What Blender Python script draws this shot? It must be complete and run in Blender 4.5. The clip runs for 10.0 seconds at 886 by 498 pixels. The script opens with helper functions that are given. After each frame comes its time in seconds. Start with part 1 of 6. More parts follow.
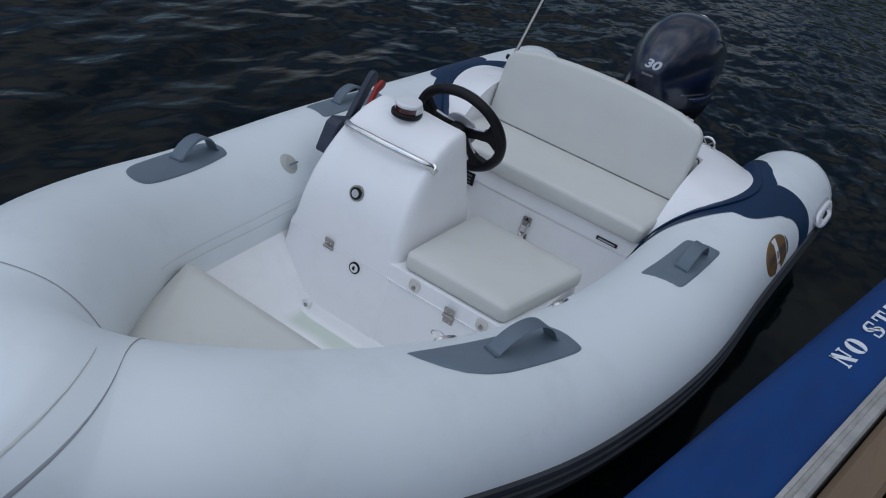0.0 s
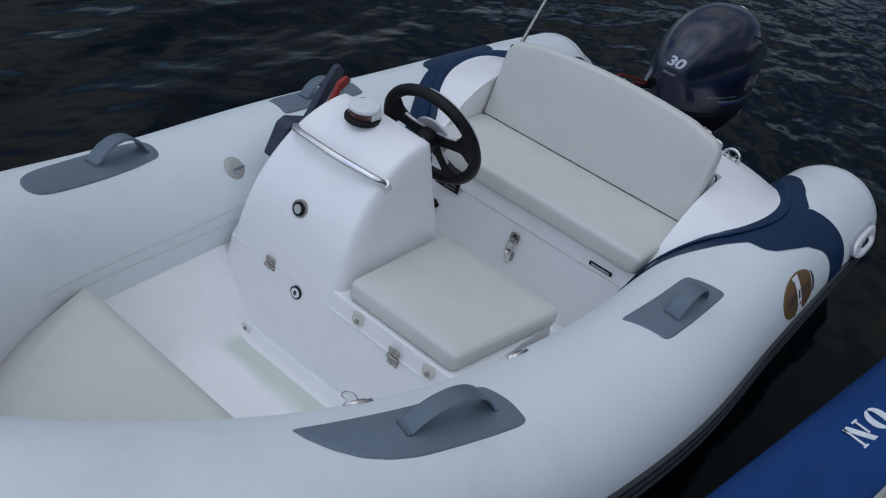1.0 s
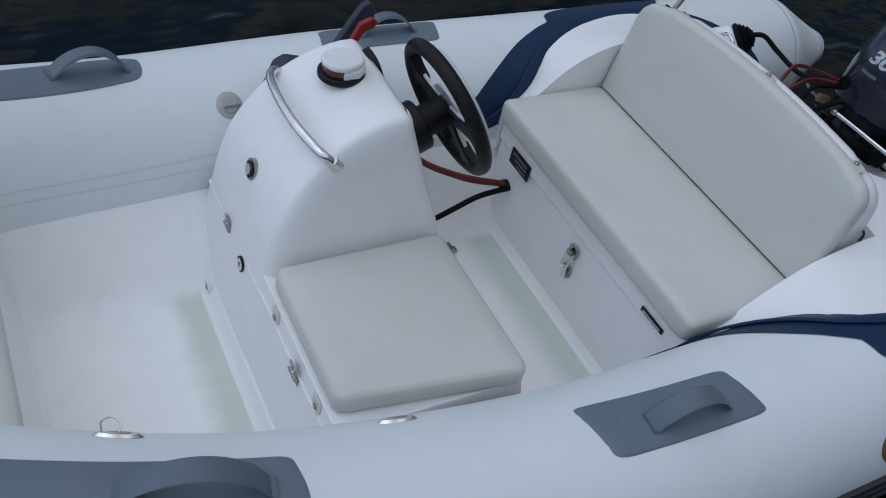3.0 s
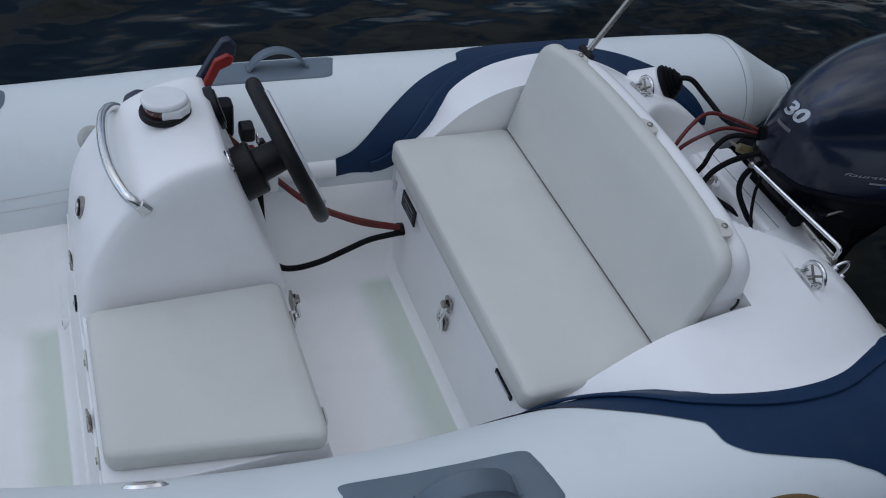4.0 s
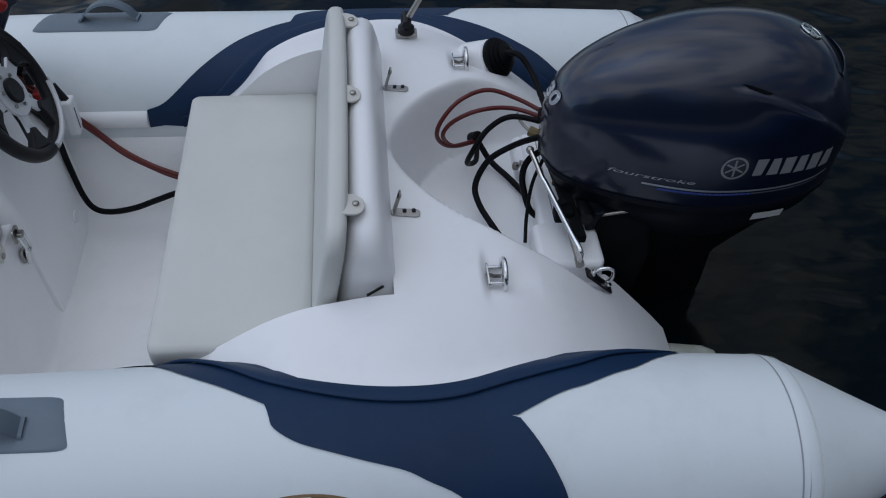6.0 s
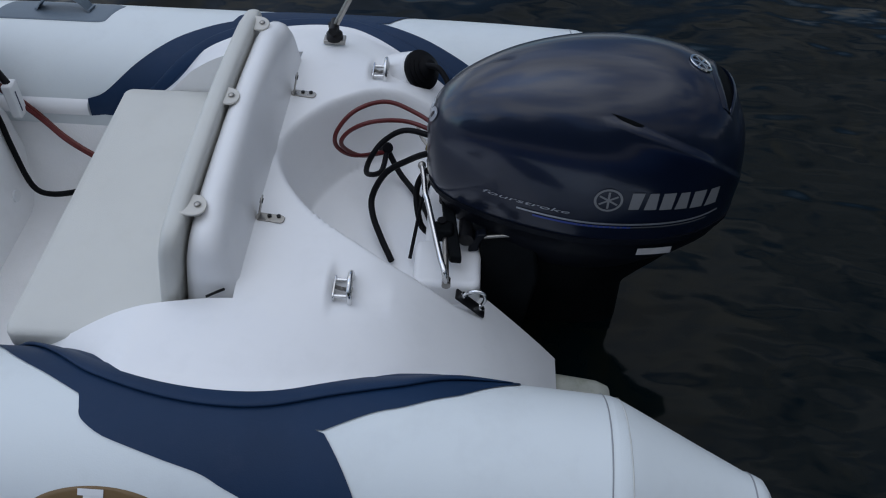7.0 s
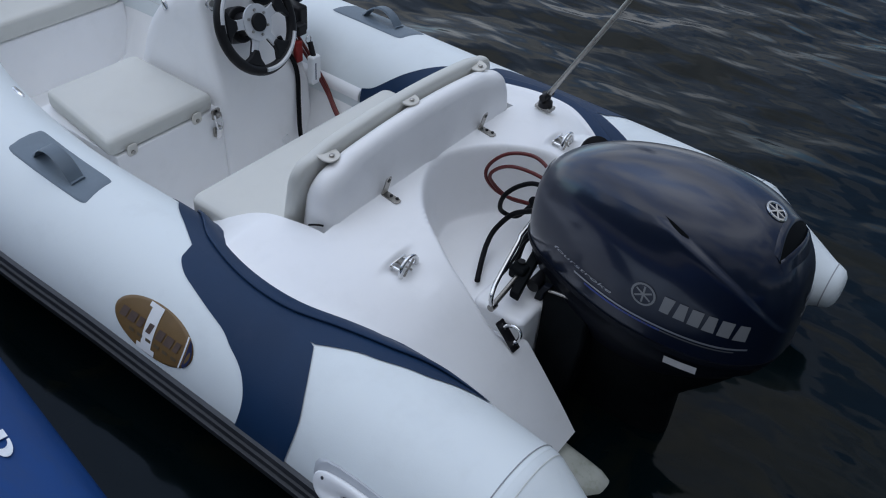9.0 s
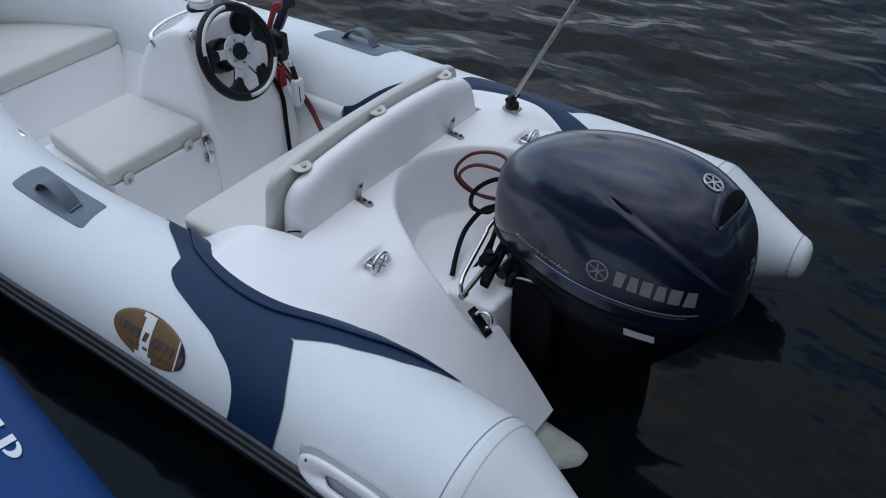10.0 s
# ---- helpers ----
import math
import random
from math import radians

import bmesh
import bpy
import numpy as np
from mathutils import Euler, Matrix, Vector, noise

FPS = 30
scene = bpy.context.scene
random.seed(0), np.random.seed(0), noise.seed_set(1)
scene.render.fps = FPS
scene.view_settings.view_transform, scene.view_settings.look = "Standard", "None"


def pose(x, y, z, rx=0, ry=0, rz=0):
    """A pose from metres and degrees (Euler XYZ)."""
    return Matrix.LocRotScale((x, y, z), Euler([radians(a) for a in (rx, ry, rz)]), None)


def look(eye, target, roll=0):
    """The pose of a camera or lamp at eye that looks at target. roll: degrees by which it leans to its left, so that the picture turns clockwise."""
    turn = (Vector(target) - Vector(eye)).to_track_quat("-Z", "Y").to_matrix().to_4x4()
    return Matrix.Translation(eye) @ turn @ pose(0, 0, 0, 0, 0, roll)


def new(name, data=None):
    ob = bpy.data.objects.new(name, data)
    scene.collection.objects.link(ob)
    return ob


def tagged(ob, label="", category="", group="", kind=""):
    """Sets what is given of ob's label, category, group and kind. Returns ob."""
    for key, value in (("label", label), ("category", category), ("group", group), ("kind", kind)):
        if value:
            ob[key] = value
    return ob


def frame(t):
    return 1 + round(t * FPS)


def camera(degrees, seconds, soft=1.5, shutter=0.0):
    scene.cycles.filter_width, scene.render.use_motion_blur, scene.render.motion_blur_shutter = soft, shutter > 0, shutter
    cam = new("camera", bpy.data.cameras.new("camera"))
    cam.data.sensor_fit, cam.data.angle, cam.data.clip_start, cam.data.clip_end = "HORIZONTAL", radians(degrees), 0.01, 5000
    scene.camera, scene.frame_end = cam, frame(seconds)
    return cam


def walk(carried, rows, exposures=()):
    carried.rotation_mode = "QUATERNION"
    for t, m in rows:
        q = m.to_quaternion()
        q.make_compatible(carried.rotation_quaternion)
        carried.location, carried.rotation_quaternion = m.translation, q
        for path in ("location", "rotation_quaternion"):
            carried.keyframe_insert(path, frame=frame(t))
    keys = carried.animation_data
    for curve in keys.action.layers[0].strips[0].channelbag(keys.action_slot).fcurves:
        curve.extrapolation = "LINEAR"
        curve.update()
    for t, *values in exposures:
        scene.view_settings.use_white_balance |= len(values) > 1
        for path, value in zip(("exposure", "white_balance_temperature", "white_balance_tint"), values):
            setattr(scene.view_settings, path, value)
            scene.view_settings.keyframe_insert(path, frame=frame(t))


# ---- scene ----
cam = camera(53.5, 10.0, soft=1.1)
PATH = [
    (0, (-2.992, -0.926, 1.494), (-1.444, -0.156, 0.487), 15.1),
    (0.5, (-2.805, -0.883, 1.494), (-1.275, -0.145, 0.438), 12.9),
    (1, (-2.572, -0.931, 1.505), (-1.125, -0.089, 0.411), 15.9),
    (1.5, (-2.367, -0.933, 1.508), (-1.074, -0.026, 0.281), 15.8),
    (2, (-2.19, -0.931, 1.504), (-1.03, 0.061, 0.211), 14.7),
    (3.5, (-1.498, -1.098, 1.532), (-0.722, 0.132, 0.158), 13.4),
    (4, (-1.267, -1.133, 1.563), (-0.559, 0.149, 0.202), 11.5),
    (4.5, (-0.98, -1.268, 1.597), (-0.455, 0.045, 0.183), 9.6),
    (5, (-0.725, -1.296, 1.59), (-0.205, 0.031, 0.186), 8.5),
    (6.5, (0.001, -1.359, 1.605), (0.01, 0.02, 0.156), 0.6),
    (7, (0.195, -1.329, 1.607), (0.15, 0.062, 0.17), 1.4),
    (7.5, (0.372, -1.344, 1.614), (0.001, 0.013, 0.192), 0.0),
    (8, (0.556, -1.399, 1.629), (-0.033, -0.028, 0.297), 2.4),
    (8.5, (0.68, -1.467, 1.635), (0.074, -0.171, 0.238), 4.2),
    (9, (0.818, -1.452, 1.663), (-0.024, -0.157, 0.392), 5.8),
    (9.5, (0.961, -1.441, 1.681), (0.016, -0.216, 0.414), 9.5),
    (10, (1.008, -1.482, 1.698), (0.088, -0.204, 0.465), -0.1),
]
walk(cam, [(t, look(eye, target, roll)) for t, eye, target, roll in PATH], [(0, 0.12, 6580, 10), (2, 0.14, 6550, 10), (5, 0.07, 6550, 10), (7, 0.23, 6550, 10), (7.6, 0.34, 6540, 10), (9, 0.43, 6490, 10), (10, 0.43, 6490, 10)])

# ---- light ----
WATER = 0.07
world = bpy.data.worlds.new("overcast_sky")
scene.world = world
world.use_nodes = True
wn, wl = world.node_tree.nodes, world.node_tree.links
sky = wn.new("ShaderNodeTexSky")
sky.sky_type = "NISHITA"
sky.sun_disc = False
sky.sun_elevation, sky.sun_rotation = radians(66), radians(278)
sky.dust_density, sky.air_density, sky.ozone_density = 0.3, 1.0, 4.0
w_coord = wn.new("ShaderNodeTexCoord")
w_map = wn.new("ShaderNodeMapping")
w_map.inputs["Scale"].default_value = (1.0, 1.0, 2.2)
w_noise = wn.new("ShaderNodeTexNoise")
w_noise.inputs["Scale"].default_value, w_noise.inputs["Detail"].default_value = 2.9, 7.0
w_ramp = wn.new("ShaderNodeValToRGB")
w_ramp.color_ramp.elements[0].position, w_ramp.color_ramp.elements[1].position = 0.42, 0.56
w_ramp.color_ramp.elements[0].color = (0.15, 0.15, 0.15, 1)
w_mix = wn.new("ShaderNodeMixRGB")
w_mix.inputs["Color2"].default_value = (5.8, 6.25, 6.9, 1)
wl.new(w_coord.outputs["Generated"], w_map.inputs["Vector"])
wl.new(w_map.outputs["Vector"], w_noise.inputs["Vector"])
wl.new(w_noise.outputs["Fac"], w_ramp.inputs["Fac"])
wl.new(w_ramp.outputs["Color"], w_mix.inputs["Fac"])
w_blue = wn.new("ShaderNodeMixRGB")
w_blue.blend_type = "MULTIPLY"
w_blue.inputs["Fac"].default_value, w_blue.inputs["Color2"].default_value = 1.0, (0.62, 0.88, 1.12, 1)
wl.new(sky.outputs["Color"], w_blue.inputs["Color1"])
wl.new(w_blue.outputs["Color"], w_mix.inputs["Color1"])
# the cloud cover is brightest round the veiled sun, high over the bow
SUNWAY = Vector((-0.40, 0.06, 0.91)).normalized()
w_sep = wn.new("ShaderNodeVectorMath")
w_sep.operation = "DOT_PRODUCT"
w_sep.inputs[1].default_value = SUNWAY
w_up = wn.new("ShaderNodeValToRGB")
while len(w_up.color_ramp.elements) < 9:
    w_up.color_ramp.elements.new(0.5)
for stop, (at, v) in zip(w_up.color_ramp.elements, ((0.0, 0.085), (0.07, 0.16), (0.20, 0.12), (0.33, 0.25), (0.43, 0.265), (0.53, 0.38), (0.66, 0.37), (0.80, 0.28), (1.0, 0.80))):
    stop.position, stop.color = at, (v, v, v, 1)
w_mul = wn.new("ShaderNodeMixRGB")
w_mul.blend_type = "MULTIPLY"
w_mul.inputs["Fac"].default_value = 1.0
wl.new(w_coord.outputs["Generated"], w_sep.inputs[0])
wl.new(w_sep.outputs["Value"], w_up.inputs["Fac"])
# bright haze along the horizon
w_high = wn.new("ShaderNodeSeparateXYZ")
w_haze = wn.new("ShaderNodeMapRange")
w_haze.interpolation_type = "SMOOTHSTEP"
w_haze.inputs["From Min"].default_value, w_haze.inputs["From Max"].default_value = 0.0, 0.28
w_haze.inputs["To Min"].default_value, w_haze.inputs["To Max"].default_value = 2.5, 1.0
w_low = wn.new("ShaderNodeMixRGB")
w_low.blend_type = "MULTIPLY"
w_low.inputs["Fac"].default_value = 1.0
wl.new(w_coord.outputs["Generated"], w_high.inputs["Vector"])
wl.new(w_high.outputs["Z"], w_haze.inputs["Value"])
wl.new(w_mix.outputs["Color"], w_low.inputs["Color1"])
wl.new(w_haze.outputs["Result"], w_low.inputs["Color2"])
wl.new(w_low.outputs["Color"], w_mul.inputs["Color1"])
wl.new(w_up.outputs["Color"], w_mul.inputs["Color2"])
wl.new(w_mul.outputs["Color"], wn["Background"].inputs["Color"])
wn["Background"].inputs["Strength"].default_value = 0.235

sun = new("sun", bpy.data.lights.new("sun", "SUN"))
sun.data.energy, sun.data.angle, sun.data.color = 0.62, radians(110), (0.96, 0.985, 1.0)
sun.matrix_world = look(SUNWAY * 5, (0, 0, 0))

# ---- materials ----
def material(name, color, rough=0.5, metal=0.0, bump=0.0, bump_scale=200.0, vary=0.0, vary_scale=4.0, coat=0.0, ior=1.45, dirt=None, dirt_amount=0.0, stretch=(1, 1, 1), per_object=0.0, rough_vary=0.0, coat_rough=0.09):
    mat = bpy.data.materials.new(name)
    mat.use_nodes = True
    nt = mat.node_tree
    n, l = nt.nodes, nt.links
    b = n["Principled BSDF"]
    b.inputs["Base Color"].default_value = (*color, 1)
    b.inputs["Roughness"].default_value, b.inputs["Metallic"].default_value = rough, metal
    b.inputs["Coat Weight"].default_value, b.inputs["Coat Roughness"].default_value = coat, coat_rough
    b.inputs["IOR"].default_value = ior
    co = n.new("ShaderNodeTexCoord")
    mp = n.new("ShaderNodeMapping")
    mp.inputs["Scale"].default_value = stretch
    l.new(co.outputs["Object"], mp.inputs["Vector"])
    last = None
    if vary or dirt or per_object or rough_vary:
        big = n.new("ShaderNodeTexNoise")
        big.inputs["Scale"].default_value, big.inputs["Detail"].default_value = vary_scale, 7
        l.new(mp.outputs["Vector"], big.inputs["Vector"])
        hsv = n.new("ShaderNodeHueSaturation")
        hsv.inputs["Color"].default_value = (*color, 1)
        rng = n.new("ShaderNodeMapRange")
        rng.inputs["From Min"].default_value, rng.inputs["From Max"].default_value = 0.3, 0.7
        rng.inputs["To Min"].default_value, rng.inputs["To Max"].default_value = 1 - vary, 1 + vary
        l.new(big.outputs["Fac"], rng.inputs["Value"])
        value = rng.outputs["Result"]
        if per_object:
            info = n.new("ShaderNodeObjectInfo")
            r2 = n.new("ShaderNodeMapRange")
            r2.inputs["To Min"].default_value, r2.inputs["To Max"].default_value = 1 - per_object, 1 + per_object
            l.new(info.outputs["Random"], r2.inputs["Value"])
            mul = n.new("ShaderNodeMath")
            mul.operation = "MULTIPLY"
            l.new(value, mul.inputs[0]), l.new(r2.outputs["Result"], mul.inputs[1])
            value = mul.outputs[0]
        l.new(value, hsv.inputs["Value"])
        last = hsv.outputs["Color"]
        if dirt:
            fine = n.new("ShaderNodeTexNoise")
            fine.inputs["Scale"].default_value, fine.inputs["Detail"].default_value, fine.inputs["Roughness"].default_value = vary_scale * 2.7, 9, 0.65
            l.new(mp.outputs["Vector"], fine.inputs["Vector"])
            ramp = n.new("ShaderNodeMapRange")
            ramp.inputs["From Min"].default_value, ramp.inputs["From Max"].default_value = 0.52, 0.75
            ramp.inputs["To Max"].default_value = dirt_amount
            l.new(fine.outputs["Fac"], ramp.inputs["Value"])
            mix = n.new("ShaderNodeMixRGB")
            mix.inputs["Color2"].default_value = (*dirt, 1)
            l.new(ramp.outputs["Result"], mix.inputs["Fac"]), l.new(last, mix.inputs["Color1"])
            last = mix.outputs["Color"]
        l.new(last, b.inputs["Base Color"])
        if rough_vary:
            rr = n.new("ShaderNodeMapRange")
            rr.inputs["From Min"].default_value, rr.inputs["From Max"].default_value = 0.3, 0.7
            rr.inputs["To Min"].default_value, rr.inputs["To Max"].default_value = max(rough - rough_vary, 0.02), rough + rough_vary
            l.new(big.outputs["Fac"], rr.inputs["Value"]), l.new(rr.outputs["Result"], b.inputs["Roughness"])
    if bump:
        grain = n.new("ShaderNodeTexNoise")
        grain.inputs["Scale"].default_value, grain.inputs["Detail"].default_value = bump_scale, 4
        l.new(mp.outputs["Vector"], grain.inputs["Vector"])
        bp = n.new("ShaderNodeBump")
        bp.inputs["Strength"].default_value, bp.inputs["Distance"].default_value = bump, 0.002
        l.new(grain.outputs["Fac"], bp.inputs["Height"]), l.new(bp.outputs["Normal"], b.inputs["Normal"])
    return mat


PVC = material("white_pvc_fabric", (0.705, 0.753, 0.767), 0.42, bump=0.10, bump_scale=420, vary=0.025, vary_scale=3.0, dirt=(0.50, 0.52, 0.53), dirt_amount=0.22, rough_vary=0.08)
GEL = material("white_gelcoat", (0.842, 0.842, 0.847), 0.38, bump=0.02, bump_scale=90, vary=0.02, vary_scale=5.0, coat=0.12, dirt=(0.66, 0.67, 0.66), dirt_amount=0.2, rough_vary=0.07)
FLOOR = material("non_slip_gelcoat", (0.86, 0.858, 0.855), 0.5, bump=0.35, bump_scale=260, vary=0.03, vary_scale=3.5, dirt=(0.68, 0.69, 0.66), dirt_amount=0.25)


def algae_stain(mat, bands, colour):
    """Pale green growth along the drain gutters, soft on the side where the water stands shallow."""
    n, l = mat.node_tree.nodes, mat.node_tree.links
    b = n["Principled BSDF"]
    last = b.inputs["Base Color"].links[0].from_socket
    co, sep, blot = n.new("ShaderNodeTexCoord"), n.new("ShaderNodeSeparateXYZ"), n.new("ShaderNodeTexNoise")
    blot.inputs["Scale"].default_value, blot.inputs["Detail"].default_value = 9, 6
    l.new(co.outputs["Object"], sep.inputs["Vector"]), l.new(co.outputs["Object"], blot.inputs["Vector"])
    wob = n.new("ShaderNodeMath")
    wob.operation = "MULTIPLY_ADD"
    wob.inputs[1].default_value = 0.045
    l.new(blot.outputs["Fac"], wob.inputs[0]), l.new(sep.outputs["X"], wob.inputs[2])
    side = n.new("ShaderNodeMath")
    side.operation = "ABSOLUTE"
    l.new(sep.outputs["Y"], side.inputs[0])
    for x0, x1, x2, y in bands:
        total = None
        for source, lo, hi, a, c in ((wob.outputs[0], x0 + 0.022, x1 + 0.022, 0, 1), (sep.outputs["X"], x2 - 0.006, x2, 1, 0), (side.outputs[0], y - 0.03, y + 0.005, 1, 0)):
            m = n.new("ShaderNodeMapRange")
            m.interpolation_type = "SMOOTHSTEP"
            for key, v in (("From Min", lo), ("From Max", hi), ("To Min", a), ("To Max", c)):
                m.inputs[key].default_value = v
            l.new(source, m.inputs["Value"])
            if total:
                t = n.new("ShaderNodeMath")
                t.operation = "MULTIPLY"
                l.new(total, t.inputs[0]), l.new(m.outputs["Result"], t.inputs[1])
                total = t.outputs[0]
            else:
                total = m.outputs["Result"]
        mix = n.new("ShaderNodeMixRGB")
        mix.inputs["Color2"].default_value = (*colour, 1)
        l.new(total, mix.inputs["Fac"]), l.new(last, mix.inputs["Color1"])
        last = mix.outputs["Color"]
    l.new(last, b.inputs["Base Color"])


algae_stain(FLOOR, ((-0.745, -0.66, -0.622, 0.285), (-1.475, -1.415, -1.384, 0.255)), (0.62, 0.68, 0.60))
VINYL = material("cream_marine_vinyl", (0.592, 0.590, 0.554), 0.48, bump=0.22, bump_scale=520, vary=0.03, vary_scale=4.0, dirt=(0.50, 0.49, 0.45), dirt_amount=0.25, rough_vary=0.06)

VALVE = material("grey_beige_valve_plastic", (0.40, 0.405, 0.385), 0.45, vary=0.08, vary_scale=40)
LUG = material("cream_plastic_lug", (0.62, 0.60, 0.55), 0.4, vary=0.05, vary_scale=30)
NAVY = material("navy_pvc_fabric", (0.009, 0.029, 0.073), 0.48, ior=1.28, bump=0.12, bump_scale=420, vary=0.10, vary_scale=6.0, dirt=(0.03, 0.045, 0.09), dirt_amount=0.3)
PATCH = material("grey_blue_patch_fabric", (0.135, 0.175, 0.215), 0.5, bump=0.25, bump_scale=500, vary=0.06, vary_scale=8.0, dirt=(0.20, 0.24, 0.27), dirt_amount=0.3)
HANDLEPLATE = material("light_grey_handle_plate", (0.42, 0.44, 0.47), 0.45, bump=0.1, bump_scale=300, vary=0.04, vary_scale=20)
STRAP = material("grey_blue_rubber_strap", (0.11, 0.145, 0.18), 0.5, bump=0.2, bump_scale=300, vary=0.05, vary_scale=20)
STRAKE = material("dark_grey_rubbing_rubber", (0.030, 0.033, 0.039), 0.48, bump=0.2, bump_scale=150, vary=0.15, vary_scale=6, dirt=(0.07, 0.075, 0.085), dirt_amount=0.4)
STITCH = material("grey_seam_glue", (0.30, 0.31, 0.33), 0.6)
SEAMLINE = material("pale_welded_seam", (0.60, 0.61, 0.59), 0.5, vary=0.1, vary_scale=8)
STEEL = material("polished_stainless_steel", (0.72, 0.72, 0.72), 0.16, metal=1.0, vary=0.06, vary_scale=60, rough_vary=0.08)
DULL = material("dull_stainless_steel", (0.36, 0.345, 0.32), 0.34, metal=1.0, vary=0.12, vary_scale=90, rough_vary=0.1)
BLACK = material("black_plastic", (0.006, 0.006, 0.0075), 0.42, ior=1.32, bump=0.15, bump_scale=300, vary=0.15, vary_scale=30)
RUBBER = material("black_rubber_hose", (0.004, 0.0043, 0.0055), 0.5, ior=1.2, bump=0.12, bump_scale=200, vary=0.2, vary_scale=30)
LENS = material("dark_red_lens", (0.06, 0.008, 0.008), 0.1, coat=0.8)
LEVER = material("dark_navy_lever_plastic", (0.020, 0.028, 0.050), 0.4, bump=0.05, bump_scale=300, vary=0.1, vary_scale=30)
REDHOSE = material("dark_red_cable_sheath", (0.098, 0.008, 0.008), 0.42, vary=0.12, vary_scale=40)
BRASS = material("dull_brass", (0.26, 0.20, 0.10), 0.45, metal=0.5, vary=0.15, vary_scale=60)
RED = material("red_lever_plastic", (0.26, 0.014, 0.012), 0.4, vary=0.12, vary_scale=40)
ORANGE = material("orange_red_hose", (0.11, 0.014, 0.010), 0.45, vary=0.12, vary_scale=40)
COWL = material("navy_metallic_cowling_paint", (0.0055, 0.0112, 0.031), 0.30, metal=0.35, bump=0.01, bump_scale=900, vary=0.08, vary_scale=14, coat=0.8, coat_rough=0.12)
PAN = material("dark_navy_lower_cowling", (0.004, 0.0055, 0.010), 0.5, ior=1.22, bump=0.05, bump_scale=400, vary=0.15, vary_scale=15, coat=0.05)
ENGINE = material("black_engine_leg_paint", (0.004, 0.005, 0.006), 0.6, ior=1.16, vary=0.3, vary_scale=20)
SILVER = material("silver_decal", (0.42, 0.44, 0.48), 0.3, metal=0.6, vary=0.05, vary_scale=60)
GREYDECAL = material("dark_silver_decal", (0.15, 0.155, 0.17), 0.45, metal=0.3)
BRANDGREY = material("silver_grey_brand_decal", (0.235, 0.24, 0.25), 0.5, metal=0.1)
WHEELSILVER = material("satin_silver_wheel_paint", (0.60, 0.61, 0.63), 0.42, metal=0.35, vary=0.04, vary_scale=40)
BLUEDECAL = material("blue_decal", (0.03, 0.06, 0.28), 0.35)
WHITE = material("white_plastic", (0.76, 0.77, 0.78), 0.35, vary=0.03, vary_scale=30)
LABEL = material("white_printed_label", (0.62, 0.60, 0.60), 0.4, vary=0.06, vary_scale=60)
BROWN = material("brown_badge_fabric", (0.16, 0.095, 0.035), 0.45, bump=0.15, bump_scale=400, vary=0.08, vary_scale=30)
BADGEGREY = material("faded_badge_print", (0.10, 0.075, 0.045), 0.5)
BADGEBLUE = material("faded_blue_badge_print", (0.094, 0.064, 0.052), 0.5, vary=0.15, vary_scale=60)
BADGEEND = material("dark_blue_badge_print", (0.014, 0.020, 0.065), 0.45)
BLUE = material("blue_painted_fender", (0.0032, 0.040, 0.162), 0.58, ior=1.3, bump=0.15, bump_scale=60, vary=0.12, vary_scale=4.0, dirt=(0.015, 0.045, 0.13), dirt_amount=0.6, stretch=(1, 3, 3), rough_vary=0.1)
STENCIL = material("white_stencil_paint", (0.72, 0.75, 0.78), 0.55, vary=0.08, vary_scale=40, dirt=(0.25, 0.35, 0.55), dirt_amount=0.35)
TRACK = material("weathered_aluminium_track", (0.46, 0.45, 0.43), 0.45, metal=0.4, bump=0.2, bump_scale=120, vary=0.18, vary_scale=12, dirt=(0.22, 0.20, 0.17), dirt_amount=0.5)
PLANK = material("weathered_dock_plank", (0.25, 0.195, 0.145), 0.75, bump=0.7, bump_scale=55, vary=0.18, vary_scale=7, dirt=(0.14, 0.11, 0.085), dirt_amount=0.6, stretch=(0.12, 1, 1), per_object=0.16)
GREYPLANK = material("grey_weathered_plank", (0.27, 0.265, 0.26), 0.75, bump=0.7, bump_scale=55, vary=0.16, vary_scale=7, dirt=(0.16, 0.155, 0.15), dirt_amount=0.6, stretch=(0.12, 1, 1), per_object=0.10)
TIMBER = material("brown_timber_edging", (0.155, 0.105, 0.065), 0.7, bump=0.7, bump_scale=50, vary=0.2, vary_scale=7, dirt=(0.07, 0.05, 0.035), dirt_amount=0.6, stretch=(0.12, 1, 1))
FOAM = material("black_float_side", (0.012, 0.012, 0.014), 0.7, vary=0.2, vary_scale=5)
GREEN = material("algae_green_hull_bottom", (0.42, 0.425, 0.37), 0.5, vary=0.2, vary_scale=12, dirt=(0.18, 0.20, 0.10), dirt_amount=0.6)


